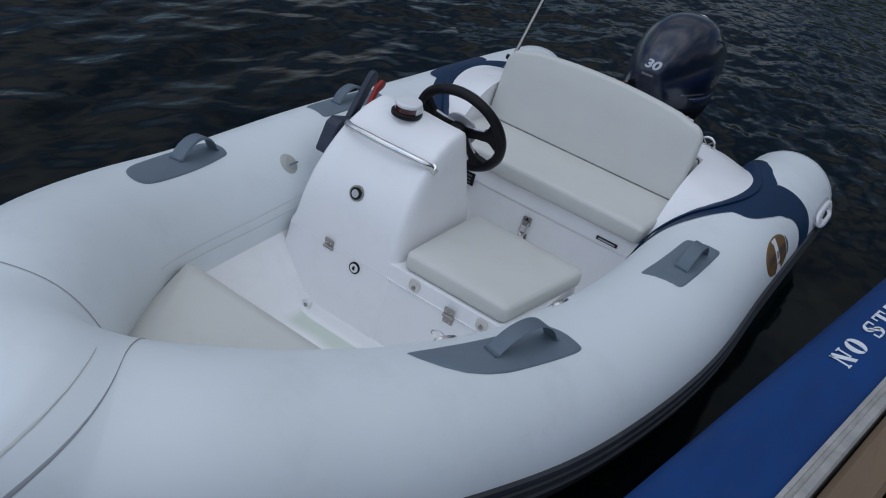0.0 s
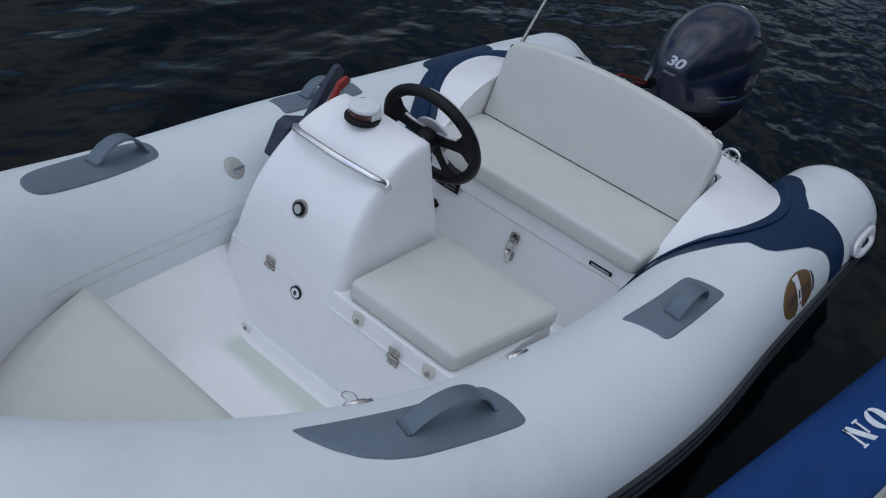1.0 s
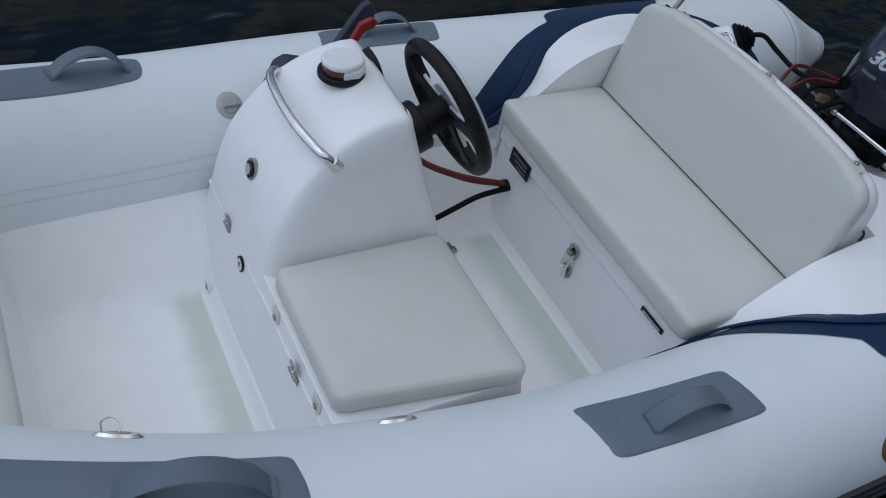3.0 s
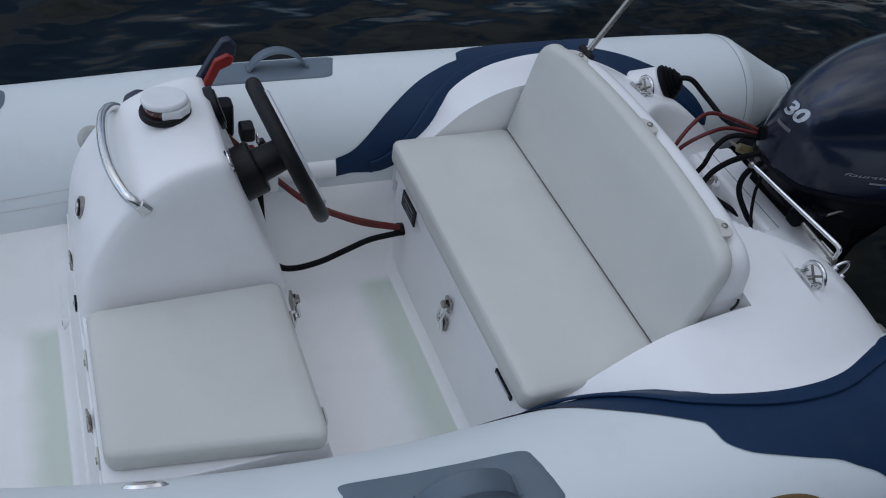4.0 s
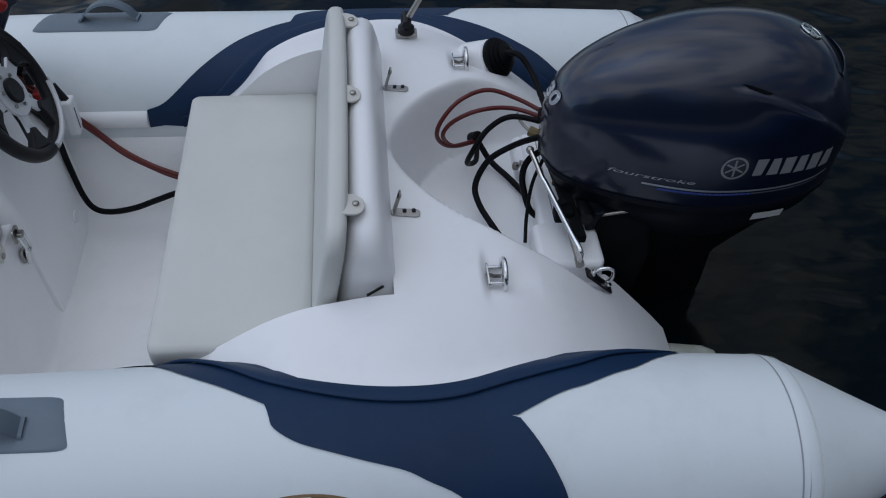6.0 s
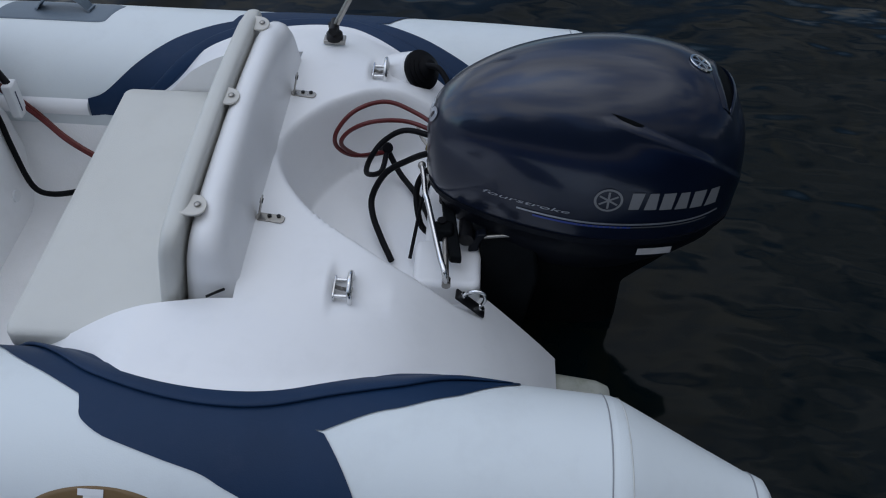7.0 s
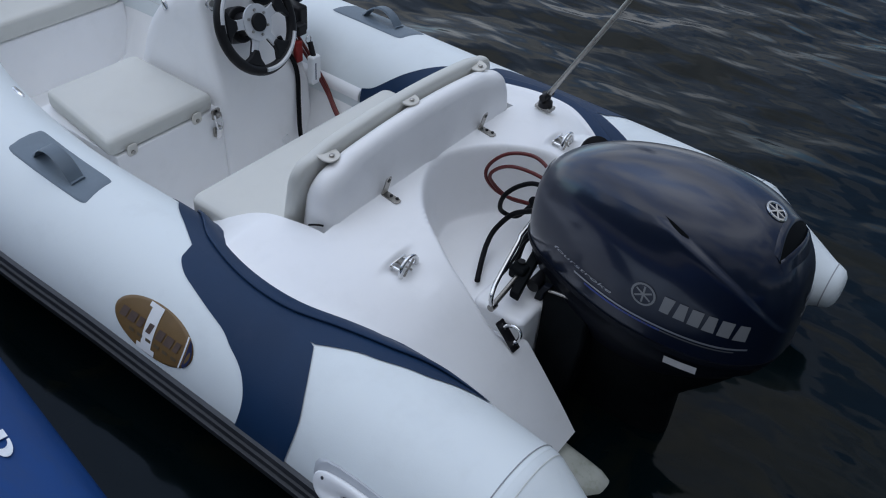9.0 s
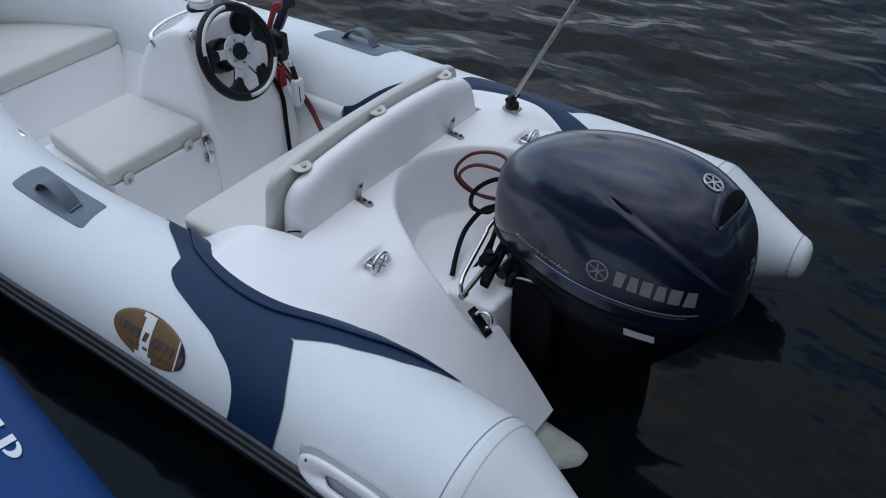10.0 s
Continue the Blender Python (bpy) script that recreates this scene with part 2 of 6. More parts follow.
def water_material():
    mat = bpy.data.materials.new("dark_lake_water")
    mat.use_nodes = True
    n, l = mat.node_tree.nodes, mat.node_tree.links
    b = n["Principled BSDF"]
    b.inputs["Roughness"].default_value, b.inputs["IOR"].default_value = 0.09, 1.195
    co = n.new("ShaderNodeTexCoord")
    # soft brown-green patches in the base colour of the dark water
    blotches = n.new("ShaderNodeTexNoise")
    blotches.inputs["Scale"].default_value, blotches.inputs["Detail"].default_value, blotches.inputs["Distortion"].default_value = 4.6, 3.0, 1.4
    patch_ramp = n.new("ShaderNodeValToRGB")
    patch_ramp.color_ramp.elements[0].position, patch_ramp.color_ramp.elements[1].position = 0.54, 0.68
    patch_ramp.color_ramp.elements[0].color, patch_ramp.color_ramp.elements[1].color = (0.0012, 0.0040, 0.0048, 1), (0.0050, 0.0064, 0.0048, 1)
    l.new(co.outputs["Object"], blotches.inputs["Vector"]), l.new(blotches.outputs["Fac"], patch_ramp.inputs["Fac"]), l.new(patch_ramp.outputs["Color"], b.inputs["Base Color"])
    mp = n.new("ShaderNodeMapping")
    mp.inputs["Scale"].default_value = (1.0, 1.9, 1.0)
    mp.inputs["Rotation"].default_value = (0, 0, radians(-8))
    l.new(co.outputs["Object"], mp.inputs["Vector"])
    height = None
    for scale, share in ((5.5, 0.85), (12.0, 0.15)):
        t = n.new("ShaderNodeTexNoise")
        t.inputs["Scale"].default_value, t.inputs["Detail"].default_value, t.inputs["Distortion"].default_value = scale, 0.5, 0.3
        l.new(mp.outputs["Vector"], t.inputs["Vector"])
        m = n.new("ShaderNodeMath")
        m.operation = "MULTIPLY_ADD"
        m.inputs[1].default_value = share
        l.new(t.outputs["Fac"], m.inputs[0])
        if height:
            l.new(height, m.inputs[2])
        else:
            m.inputs[2].default_value = 0
        height = m.outputs[0]
    bp = n.new("ShaderNodeBump")
    bp.inputs["Strength"].default_value, bp.inputs["Distance"].default_value = 0.42, 0.07
    # calmer in the lee between the boat and the dock
    sep = n.new("ShaderNodeSeparateXYZ")
    lee = n.new("ShaderNodeMapRange")
    lee.inputs["From Min"].default_value, lee.inputs["From Max"].default_value = -0.2, 2.6
    lee.inputs["To Min"].default_value, lee.inputs["To Max"].default_value = 0.05, 0.30
    aft = n.new("ShaderNodeMapRange")
    aft.inputs["From Min"].default_value, aft.inputs["From Max"].default_value = 0.3, 1.1
    aft.inputs["To Min"].default_value, aft.inputs["To Max"].default_value = 0.05, 0.30
    more = n.new("ShaderNodeMath")
    more.operation = "MAXIMUM"
    l.new(co.outputs["Object"], sep.inputs["Vector"]), l.new(sep.outputs["Y"], lee.inputs["Value"]), l.new(sep.outputs["X"], aft.inputs["Value"])
    l.new(lee.outputs["Result"], more.inputs[0]), l.new(aft.outputs["Result"], more.inputs[1]), l.new(more.outputs[0], bp.inputs["Strength"])
    l.new(height, bp.inputs["Height"]), l.new(bp.outputs["Normal"], b.inputs["Normal"])
    return mat


# for the unseen backdrop that keeps reflections on cowling and water dark
UNSEEN_SHORE = material("unseen_dark_shore", (0.030, 0.040, 0.022), 0.9, vary=0.5, vary_scale=0.6, dirt=(0.012, 0.018, 0.010), dirt_amount=0.8)
WATERMAT = water_material()


# ---- building helpers ----
def finish(name, bm, mat, sharp=40, bevel=0.0, segments=3):
    bmesh.ops.recalc_face_normals(bm, faces=bm.faces)
    for e in bm.edges:
        e.smooth = len(e.link_faces) != 2 or e.calc_face_angle(0) < radians(sharp)
    for f in bm.faces:
        f.smooth = True
    me = bpy.data.meshes.new(name)
    bm.to_mesh(me)
    bm.free()
    me.materials.append(mat)
    ob = new(name, me)
    if bevel:
        m = ob.modifiers.new("bevel", "BEVEL")
        m.width, m.segments, m.limit_method, m.angle_limit = bevel, segments, "ANGLE", radians(30)
        m.harden_normals = True
    return ob


def part(name, bm, mat, parent, label="", **kw):
    """One mesh object under a thing or under a part."""
    ob = finish(name, bm, mat, **kw)
    ob.parent = parent
    if parent.matrix_basis != Matrix.Identity(4):
        ob.matrix_parent_inverse = parent.matrix_basis.inverted()
    if label:
        tagged(ob, label)
    return ob


def thing(name, at, label, category, group="", kind=""):
    """An Empty at the thing's base, to which its parts are given in world coordinates."""
    ob = new(name)
    ob.empty_display_size = 0.05
    ob.matrix_basis = Matrix.Translation(at)
    return tagged(ob, label, category, group, kind)


def box(x0, x1, y0, y1, z0, z1, bm=None):
    bm = bm or bmesh.new()
    m = pose((x0 + x1) / 2, (y0 + y1) / 2, (z0 + z1) / 2) @ Matrix.Diagonal((x1 - x0, y1 - y0, z1 - z0, 1))
    bmesh.ops.create_cube(bm, size=1, matrix=m)
    return bm


def cylinder(a, b, r, r2=None, n=20, bm=None, caps=True):
    bm = bm or bmesh.new()
    a, b = Vector(a), Vector(b)
    m = Matrix.Translation((a + b) / 2) @ (b - a).to_track_quat("Z", "Y").to_matrix().to_4x4()
    bmesh.ops.create_cone(bm, cap_ends=caps, segments=n, radius1=r, radius2=r if r2 is None else r2, depth=(b - a).length, matrix=m)
    return bm


def ball(c, r, scale=(1, 1, 1), bm=None, n=20):
    bm = bm or bmesh.new()
    bmesh.ops.create_uvsphere(bm, u_segments=n, v_segments=n // 2, radius=r, matrix=Matrix.Translation(c) @ Matrix.Diagonal((*scale, 1)))
    return bm


def spline(points, n=10, closed=False):
    """A smooth line through the points."""
    p = np.array(points, float)
    q = np.vstack([p[-1], p, p[:2]]) if closed else np.vstack([2 * p[0] - p[1], p, 2 * p[-1] - p[-2]])
    out = []
    for a, b, c, d in zip(q, q[1:], q[2:], q[3:]):
        for u in np.arange(n) / n:
            out.append(0.5 * (2 * b + (c - a) * u + (2 * a - 5 * b + 4 * c - d) * u * u + (3 * b - a - 3 * c + d) * u ** 3))
    if not closed:
        out.append(p[-1])
    return np.array(out)


def pipe(points, r, n=10, bm=None, smooth=8, closed=False):
    """A round bar or cable along a smooth line through the points."""
    bm = bm or bmesh.new()
    line = [Vector(v) for v in (spline(points, smooth, closed) if smooth else np.array(points, float))]
    rings, side = [], None
    count = len(line)
    for i, p in enumerate(line):
        if closed:
            way = (line[(i + 1) % count] - line[i - 1]).normalized()
        else:
            way = (line[min(i + 1, count - 1)] - line[max(i - 1, 0)]).normalized()
        if side is None:
            side = way.cross(Vector((0.31, 0.17, 0.93))).normalized()
        side = (side - way * side.dot(way)).normalized()
        up = way.cross(side)
        rings.append([bm.verts.new(p + r * (math.cos(2 * math.pi * k / n) * side + math.sin(2 * math.pi * k / n) * up)) for k in range(n)])
    pairs = list(zip(rings, rings[1:])) + ([(rings[-1], rings[0])] if closed else [])
    for a, b in pairs:
        for k in range(n):
            bm.faces.new((a[k], a[(k + 1) % n], b[(k + 1) % n], b[k]))
    if not closed:
        bm.faces.new(rings[0]), bm.faces.new(rings[-1][::-1])
    return bm


def loft(rings, closed=True, caps=True, bm=None):
    """Skin over rings of equally many points."""
    bm = bm or bmesh.new()
    vs = [[bm.verts.new(p) for p in ring] for ring in rings]
    n = len(vs[0])
    for a, b in zip(vs, vs[1:]):
        for k in range(n if closed else n - 1):
            bm.faces.new((a[k], a[(k + 1) % n], b[(k + 1) % n], b[k]))
    if caps and closed:
        bm.faces.new(vs[0][::-1]), bm.faces.new(vs[-1])
    return bm


def slab(outline, z0, z1, m=None, bm=None):
    """A flat outline (x, y) made z0 to z1 thick, moved by m."""
    bm = bm or bmesh.new()
    m = m or Matrix.Identity(4)
    low = [bm.verts.new(m @ Vector((x, y, z0))) for x, y in outline]
    top = [bm.verts.new(m @ Vector((x, y, z1))) for x, y in outline]
    bm.faces.new(low[::-1]), bm.faces.new(top)
    for k in range(len(low)):
        j = (k + 1) % len(low)
        bm.faces.new((low[k], low[j], top[j], top[k]))
    return bm


def rounded(x0, x1, y0, y1, r, n=6):
    """The outline of a rectangle with round corners."""
    out = []
    for cx, cy, a in ((x1 - r, y1 - r, 0), (x0 + r, y1 - r, 90), (x0 + r, y0 + r, 180), (x1 - r, y0 + r, 270)):
        out += [(cx + r * math.cos(radians(a + 90 * k / n)), cy + r * math.sin(radians(a + 90 * k / n))) for k in range(n + 1)]
    return out


def lettering(text, size, m, depth=0.001, bold=0.0, squeeze=1.0, shear=0.0):
    """A bmesh of words in the built-in font, centred, moved by m."""
    cu = bpy.data.curves.new("words", "FONT")
    cu.body, cu.size, cu.extrude, cu.offset, cu.shear = text, size, depth, bold, shear
    cu.align_x, cu.align_y = "CENTER", "CENTER"
    ob = bpy.data.objects.new("words", cu)
    me = bpy.data.meshes.new_from_object(ob)
    bm = bmesh.new()
    bm.from_mesh(me)
    bmesh.ops.transform(bm, matrix=m @ Matrix.Diagonal((squeeze, 1, 1, 1)), verts=bm.verts)
    bpy.data.objects.remove(ob), bpy.data.curves.remove(cu), bpy.data.meshes.remove(me)
    return bm


def sample(table, x):
    """Smooth value at x of a table of (x, value)."""
    xs, vs = [a for a, _ in table], [b for _, b in table]
    if x <= xs[0]:
        return vs[0]
    if x >= xs[-1]:
        return vs[-1]
    i = next(k for k in range(len(xs) - 1) if x <= xs[k + 1])

    def slope(k):
        a, b = max(k - 1, 0), min(k + 1, len(xs) - 1)
        return (vs[b] - vs[a]) / (xs[b] - xs[a])
    h = xs[i + 1] - xs[i]
    u = (x - xs[i]) / h
    return ((2 * u ** 3 - 3 * u ** 2 + 1) * vs[i] + (u ** 3 - 2 * u ** 2 + u) * h * slope(i) + (3 * u ** 2 - 2 * u ** 3) * vs[i + 1] + (u ** 3 - u ** 2) * h * slope(i + 1))


# ---- water: one sheet to the horizon, open where the hull sits in it ----
def water_sheet():
    def steps(near0, near1, fine):
        mid = list(np.arange(near0, near1, fine))
        grow, d, lo, hi = [], fine, [], []
        a, b = mid[0], mid[-1]
        while d < 900:
            d *= 1.12
            a, b = a - d, b + d
            lo.append(a), hi.append(b)
        return np.array(lo[::-1] + mid + hi)
    xs, ys = steps(-2.4, 3.4, 0.025), steps(-1.3, 4.2, 0.025)
    gx, gy = np.meshgrid(xs, ys, indexing="ij")
    h = np.zeros_like(gx)
    rng = np.random.RandomState(4)
    for k in range(58):
        wave = 0.13 * 1.036 ** k
        ang = radians(97) + rng.normal(0, 0.62)
        swing = np.sin((gx * math.cos(ang) + gy * math.sin(ang)) * 2 * math.pi / wave + rng.uniform(0, 6.28))
        h += 0.0034 * wave * (swing + 0.22 * swing * swing)
    h -= h.mean()
    away = np.maximum(np.maximum(np.abs(gx) - 4, np.abs(gy) - 4.5), 0)
    lee = np.maximum(np.clip((gy + 0.1) / 1.5, 0.14, 1.0), np.clip((gx - 0.2) / 1.3, 0.14, 0.6))
    h *= np.exp(-away / 2.5) * lee
    nx, ny = len(xs), len(ys)
    co = np.stack([gx, gy, h + WATER], -1).reshape(-1, 3)
    faces = []
    for i in range(nx - 1):
        for j in range(ny - 1):
            cx, cy = (xs[i] + xs[i + 1]) / 2, (ys[j] + ys[j + 1]) / 2
            if -2.15 < cx < 0.30 and abs(cy) < 0.40 * min(1.0, (cx + 2.2) / 0.7):
                continue
            a = i * ny + j
            faces.append((a, a + ny, a + ny + 1, a + 1))
    me = bpy.data.meshes.new("water")
    me.from_pydata(co.tolist(), [], faces)
    me.polygons.foreach_set("use_smooth", [True] * len(faces))
    me.materials.append(WATERMAT)
    return tagged(new("water", me), "dark rippled lake water round the boat", "water", kind="structure")


water_sheet()

# ---- unseen dark shore added behind dock and stern, to darken reflections ----
def shore():
    rows = []
    rng = random.Random(7)
    line = spline([(-60, -31, 0), (-30, -20.5, 0), (-8, -17, 0), (8, -17, 0), (18, -13, 0), (24, -5, 0), (25, 5, 0), (26, 16, 0)], 18)
    for k, (x, y, _) in enumerate(line):
        top = 7.2 + 1.6 * math.sin(k * 0.21) + 1.1 * math.sin(k * 0.67 + 1) + rng.uniform(-0.7, 0.7)
        top *= 1 - 0.62 * min(max((x - 9) / 10, 0), 1)
        out = Vector((x, y)).normalized() * rng.uniform(0.97, 1.03)
        rows.append([(x + out.x * d, y + out.y * d, z) for z, d in ((-0.2, 0.0), (top * 0.45, 0.6), (top * 0.8, 1.4), (top, 2.6))])
    return loft(rows, closed=False, caps=False)


tagged(finish("backdrop", shore(), UNSEEN_SHORE), "unseen dark shore added behind the dock and stern to darken reflections", "shore", kind="structure")

# ---- the boat's tubes ----
TUBE = [(-2.406, 0.013, 0.455, 0.184), (-2.326, 0.137, 0.4235, 0.184), (-2.204, 0.264, 0.402, 0.184), (-2.041, 0.379, 0.353, 0.184), (-1.80, 0.492, 0.285, 0.184), (-1.46, 0.569, 0.226, 0.1845),
        (-1.0, 0.586, 0.229, 0.185), (-0.5, 0.567, 0.239, 0.185), (0.0, 0.563, 0.239, 0.185), (0.22, 0.568, 0.237, 0.181), (0.45, 0.572, 0.233, 0.174)]
# the port tube is squeezed in a little at the bow
TUBE_PORT = [(-2.406, -0.013, 0.455, 0.184), (-2.326, 0.090, 0.411, 0.184), (-2.204, 0.201, 0.3905, 0.184), (-2.041, 0.294, 0.355, 0.184), (-1.80, 0.4024, 0.3145, 0.184), (-1.46, 0.4934, 0.2675, 0.1845),
             (-1.0, 0.56, 0.257, 0.185), (-0.5, 0.562, 0.253, 0.185), (0.0, 0.567, 0.252, 0.185), (0.22, 0.575, 0.250, 0.181), (0.45, 0.582, 0.245, 0.174)]


def tube_lines(n=14):
    """Both tubes as one line round the bow: x, y, z, radius and the way it runs, from the bow aft on each side."""
    port = [(x, -y, z, r) for x, y, z, r in TUBE_PORT[1:][::-1]]
    line = spline(port + TUBE, n)
    way = np.gradient(line[:, :3], axis=0)
    line = np.hstack([line, way / np.linalg.norm(way, axis=1)[:, None]])
    tip = len(port) * n
    left = line[:tip + 1][::-1].copy()
    left[:, [1, 4, 6]] *= -1
    return {1: line[tip:], -1: left}


SIDES = tube_lines()
BOWX, AFTX = -2.18, 0.45


def tube_frame(x, side):
    """Centre, way outboard and radius of a side tube at x; side is 1 to starboard and -1 to port."""
    SIDE = SIDES[side]
    i = int(np.clip(np.searchsorted(SIDE[:, 0], x), 1, len(SIDE) - 1))
    a, b = SIDE[i - 1], SIDE[i]
    c = a + (b - a) * (x - a[0]) / (b[0] - a[0])
    way = Vector(c[4:7]).normalized()
    out = way.cross(Vector((0, 0, -1))).normalized()
    up = way.cross(out) * (1 if way.cross(out).z > 0 else -1)
    if out.y < 0:
        out = -out
    centre = Vector((c[0], c[1], c[2]))
    if side < 0:
        centre.y, out, up = -centre.y, Vector((out.x, -out.y, out.z)), Vector((up.x, -up.y, up.z))
    return centre, out, up, float(c[3])


def on_tube(x, deg, side, off=0.0):
    """A point on a side tube: deg from its top, positive outboard."""
    c, out, up, r = tube_frame(x, side)
    return c + (math.cos(radians(deg)) * up + math.sin(radians(deg)) * out) * float(r + off)


boat = thing("inflatable_boat", (0, 0, WATER), "white rigid inflatable boat with navy trim moored on dark water", "boat")


def side_tube(side):
    xs = [x for x in SIDES[side][:, 0] if BOWX < x < AFTX]
    xs = [BOWX] + xs + [AFTX]
    return loft([[on_tube(x, 360 * k / 56, side) for k in range(56)] for x in xs])


CONE = [(0.45, 0.174, 0.237), (0.46, 0.1730, 0.237), (0.475, 0.168, 0.237), (0.50, 0.156, 0.236), (0.60, 0.107, 0.231), (0.69, 0.064, 0.227), (0.705, 0.060, 0.226), (0.720, 0.053, 0.226), (0.730, 0.038, 0.226), (0.733, 0.02, 0.226)]


def cone_end(side):
    rings = []
    y, up = tube_frame(AFTX, side)[0].y, tube_frame(AFTX, side)[0].z - CONE[0][2]
    for x, r, z in CONE:
        rings.append([Vector((x, y + r * math.sin(radians(360 * k / 56)), z + up + r * math.cos(radians(360 * k / 56)))) for k in range(56)])
    return loft(rings)


def cone_seam(side, x, width=0.003):
    """A thin glued seam round the cone end."""
    rows = []
    y, up = tube_frame(AFTX, side)[0].y, tube_frame(AFTX, side)[0].z - CONE[0][2]
    r, z = sample([(p[0], p[1]) for p in CONE], x), sample([(p[0], p[2]) for p in CONE], x) + up
    for k in range(57):
        a = radians(360 * k / 56)
        rows.append([Vector((x + d, y + (r + o) * math.sin(a), z + (r + o) * math.cos(a))) for d, o in ((-width / 2, 0.0012), (0, 0.0015), (width / 2, 0.0006))])
    return loft(rows, closed=False, caps=False)


def ring_line(x, side, width=0.004, skew=0.0, start=-110, end=110):
    """A thin glued seam across a tube."""
    rows = []
    for k in range(45):
        deg = start + (end - start) * k / 44
        xx = x + skew * math.sin(radians(deg))
        rows.append([on_tube(v, deg, side, o) for v, o in ((xx - width / 2, 0.0008), (xx, 0.0016), (xx + width / 2, 0.0008))])
    return loft(rows, closed=False, caps=False)


for s in (1, -1):
    tube = part("tube", side_tube(s), PVC, boat, "long white inflated tube")
    cone = part("cone_end", cone_end(s), PVC, boat, "white tapered tube end")
    part("seam", ring_line(*((-2.303, s, 0.0028, 0.075, -75, 60) if s > 0 else (-2.333, s, 0.0026, -0.058, -80, 100))), STITCH, tube)
    if s < 0:
        part("seam", ring_line(-2.378, s, 0.0014, -0.022, -5, 75), SEAMLINE, tube)
    part("seam", ring_line(0.438, s, 0.0026), STITCH, tube)
    part("seam", cone_seam(s, 0.472, 0.0025), SEAMLINE, cone)
    part("seam", cone_seam(s, 0.698), STITCH, cone)


def bow_tube():
    rows = []
    for s in (1, -1):
        seq = sorted([x for x in SIDES[s][:, 0] if -2.403 < x < BOWX] + [BOWX], reverse=(s > 0))
        for x in seq:
            rows.append([on_tube(x, 360 * k / 56, s) for k in range(56)])
    return loft(rows, caps=False)


part("bow_tube", bow_tube(), PVC, boat, "white inflated bow tube")


def strake(side):
    """Ribbed rubbing strake along the outside of a tube."""
    profile = [(80, 0.0), (81, 0.009), (84, 0.010), (85.2, 0.006), (86.6, 0.006), (87.6, 0.0105), (91, 0.0115), (92, 0.007), (93.5, 0.007), (94.5, 0.014), (98, 0.015), (101.5, 0.013), (102.5, 0.007), (104, 0.007), (105, 0.010), (107.5, 0.009), (109.5, 0.0)]
    xs = np.linspace(-2.395, 0.44, 110)
    return loft([[on_tube(x, d, side, h) for d, h in profile] for x in xs], closed=False, caps=False)


for s in (1, -1):
    part("rubbing_strake", strake(s), STRAKE, boat, "dark grey ribbed rubber rubbing strake", sharp=25)

# ---- navy bands, patches, handles, badge on the tubes ----
# edges of the bands as (x, degrees from the tube's top); the two sides differ a little
INNER = {-1: [(-0.74, -84), (-0.61, -76), (-0.553, -58), (-0.45, -33.5), (-0.40, -24), (-0.30, -13.5), (-0.20, -8.8), (-0.10, -10.2), (0.0, -19.5), (0.07, -26.5), (0.11, -31), (0.17, -41), (0.23, -46), (0.295, -50), (0.36, -64), (0.42, -70)],
         1: [(-0.74, -86), (-0.681, -83), (-0.638, -80.5), (-0.606, -75.5), (-0.558, -63), (-0.502, -44), (-0.464, -34), (-0.425, -25.5), (-0.365, -16), (-0.298, -8.7), (-0.194, -2.5), (-0.11, -4), (-0.04, -13.5), (0.03, -25.5), (0.143, -47), (0.213, -61), (0.25, -69), (0.30, -76), (0.42, -80)]}
OUTER = {-1: [(-0.735, -70), (-0.63, -54), (-0.543, -28.5), (-0.462, -13), (-0.402, -2.6)],
         1: [(-0.735, -71.5), (-0.698, -67.3), (-0.669, -60.4), (-0.604, -41.3), (-0.524, -21.2), (-0.45, -7.8), (-0.415, -2.6)]}
TAIL = {-1: [(-0.008, 9.4), (0.07, -3.0), (0.11, -7.5), (0.165, -16.5), (0.20, -21.5), (0.24, -31), (0.298, -45)],
        1: [(-0.03, 5.5), (0.02, -2), (0.08, -12), (0.146, -25.5), (0.195, -36), (0.231, -46), (0.261, -56), (0.298, -72)]}
LEG_FORE = [(-3.5, -0.402), (5, -0.393), (9, -0.389), (13, -0.376), (18.5, -0.345), (22, -0.31), (28, -0.245), (33, -0.187), (38.5, -0.152), (44, -0.115), (50, -0.091), (59, -0.073), (70, -0.069), (84, -0.078)]
LEG_AFT = [(5.5, -0.018), (9, -0.009), (22.7, 0.021), (36, 0.045), (49, 0.063), (60, 0.068), (70, 0.066), (84, 0.059)]
FOLD = [(-0.74, 5), (-0.60, 6), (-0.44, 8.5), (-0.33, 8.7), (-0.05, 9.6), (0.10, 9), (0.20, 6.5), (0.29, 3)]
BAND_END = 0.298


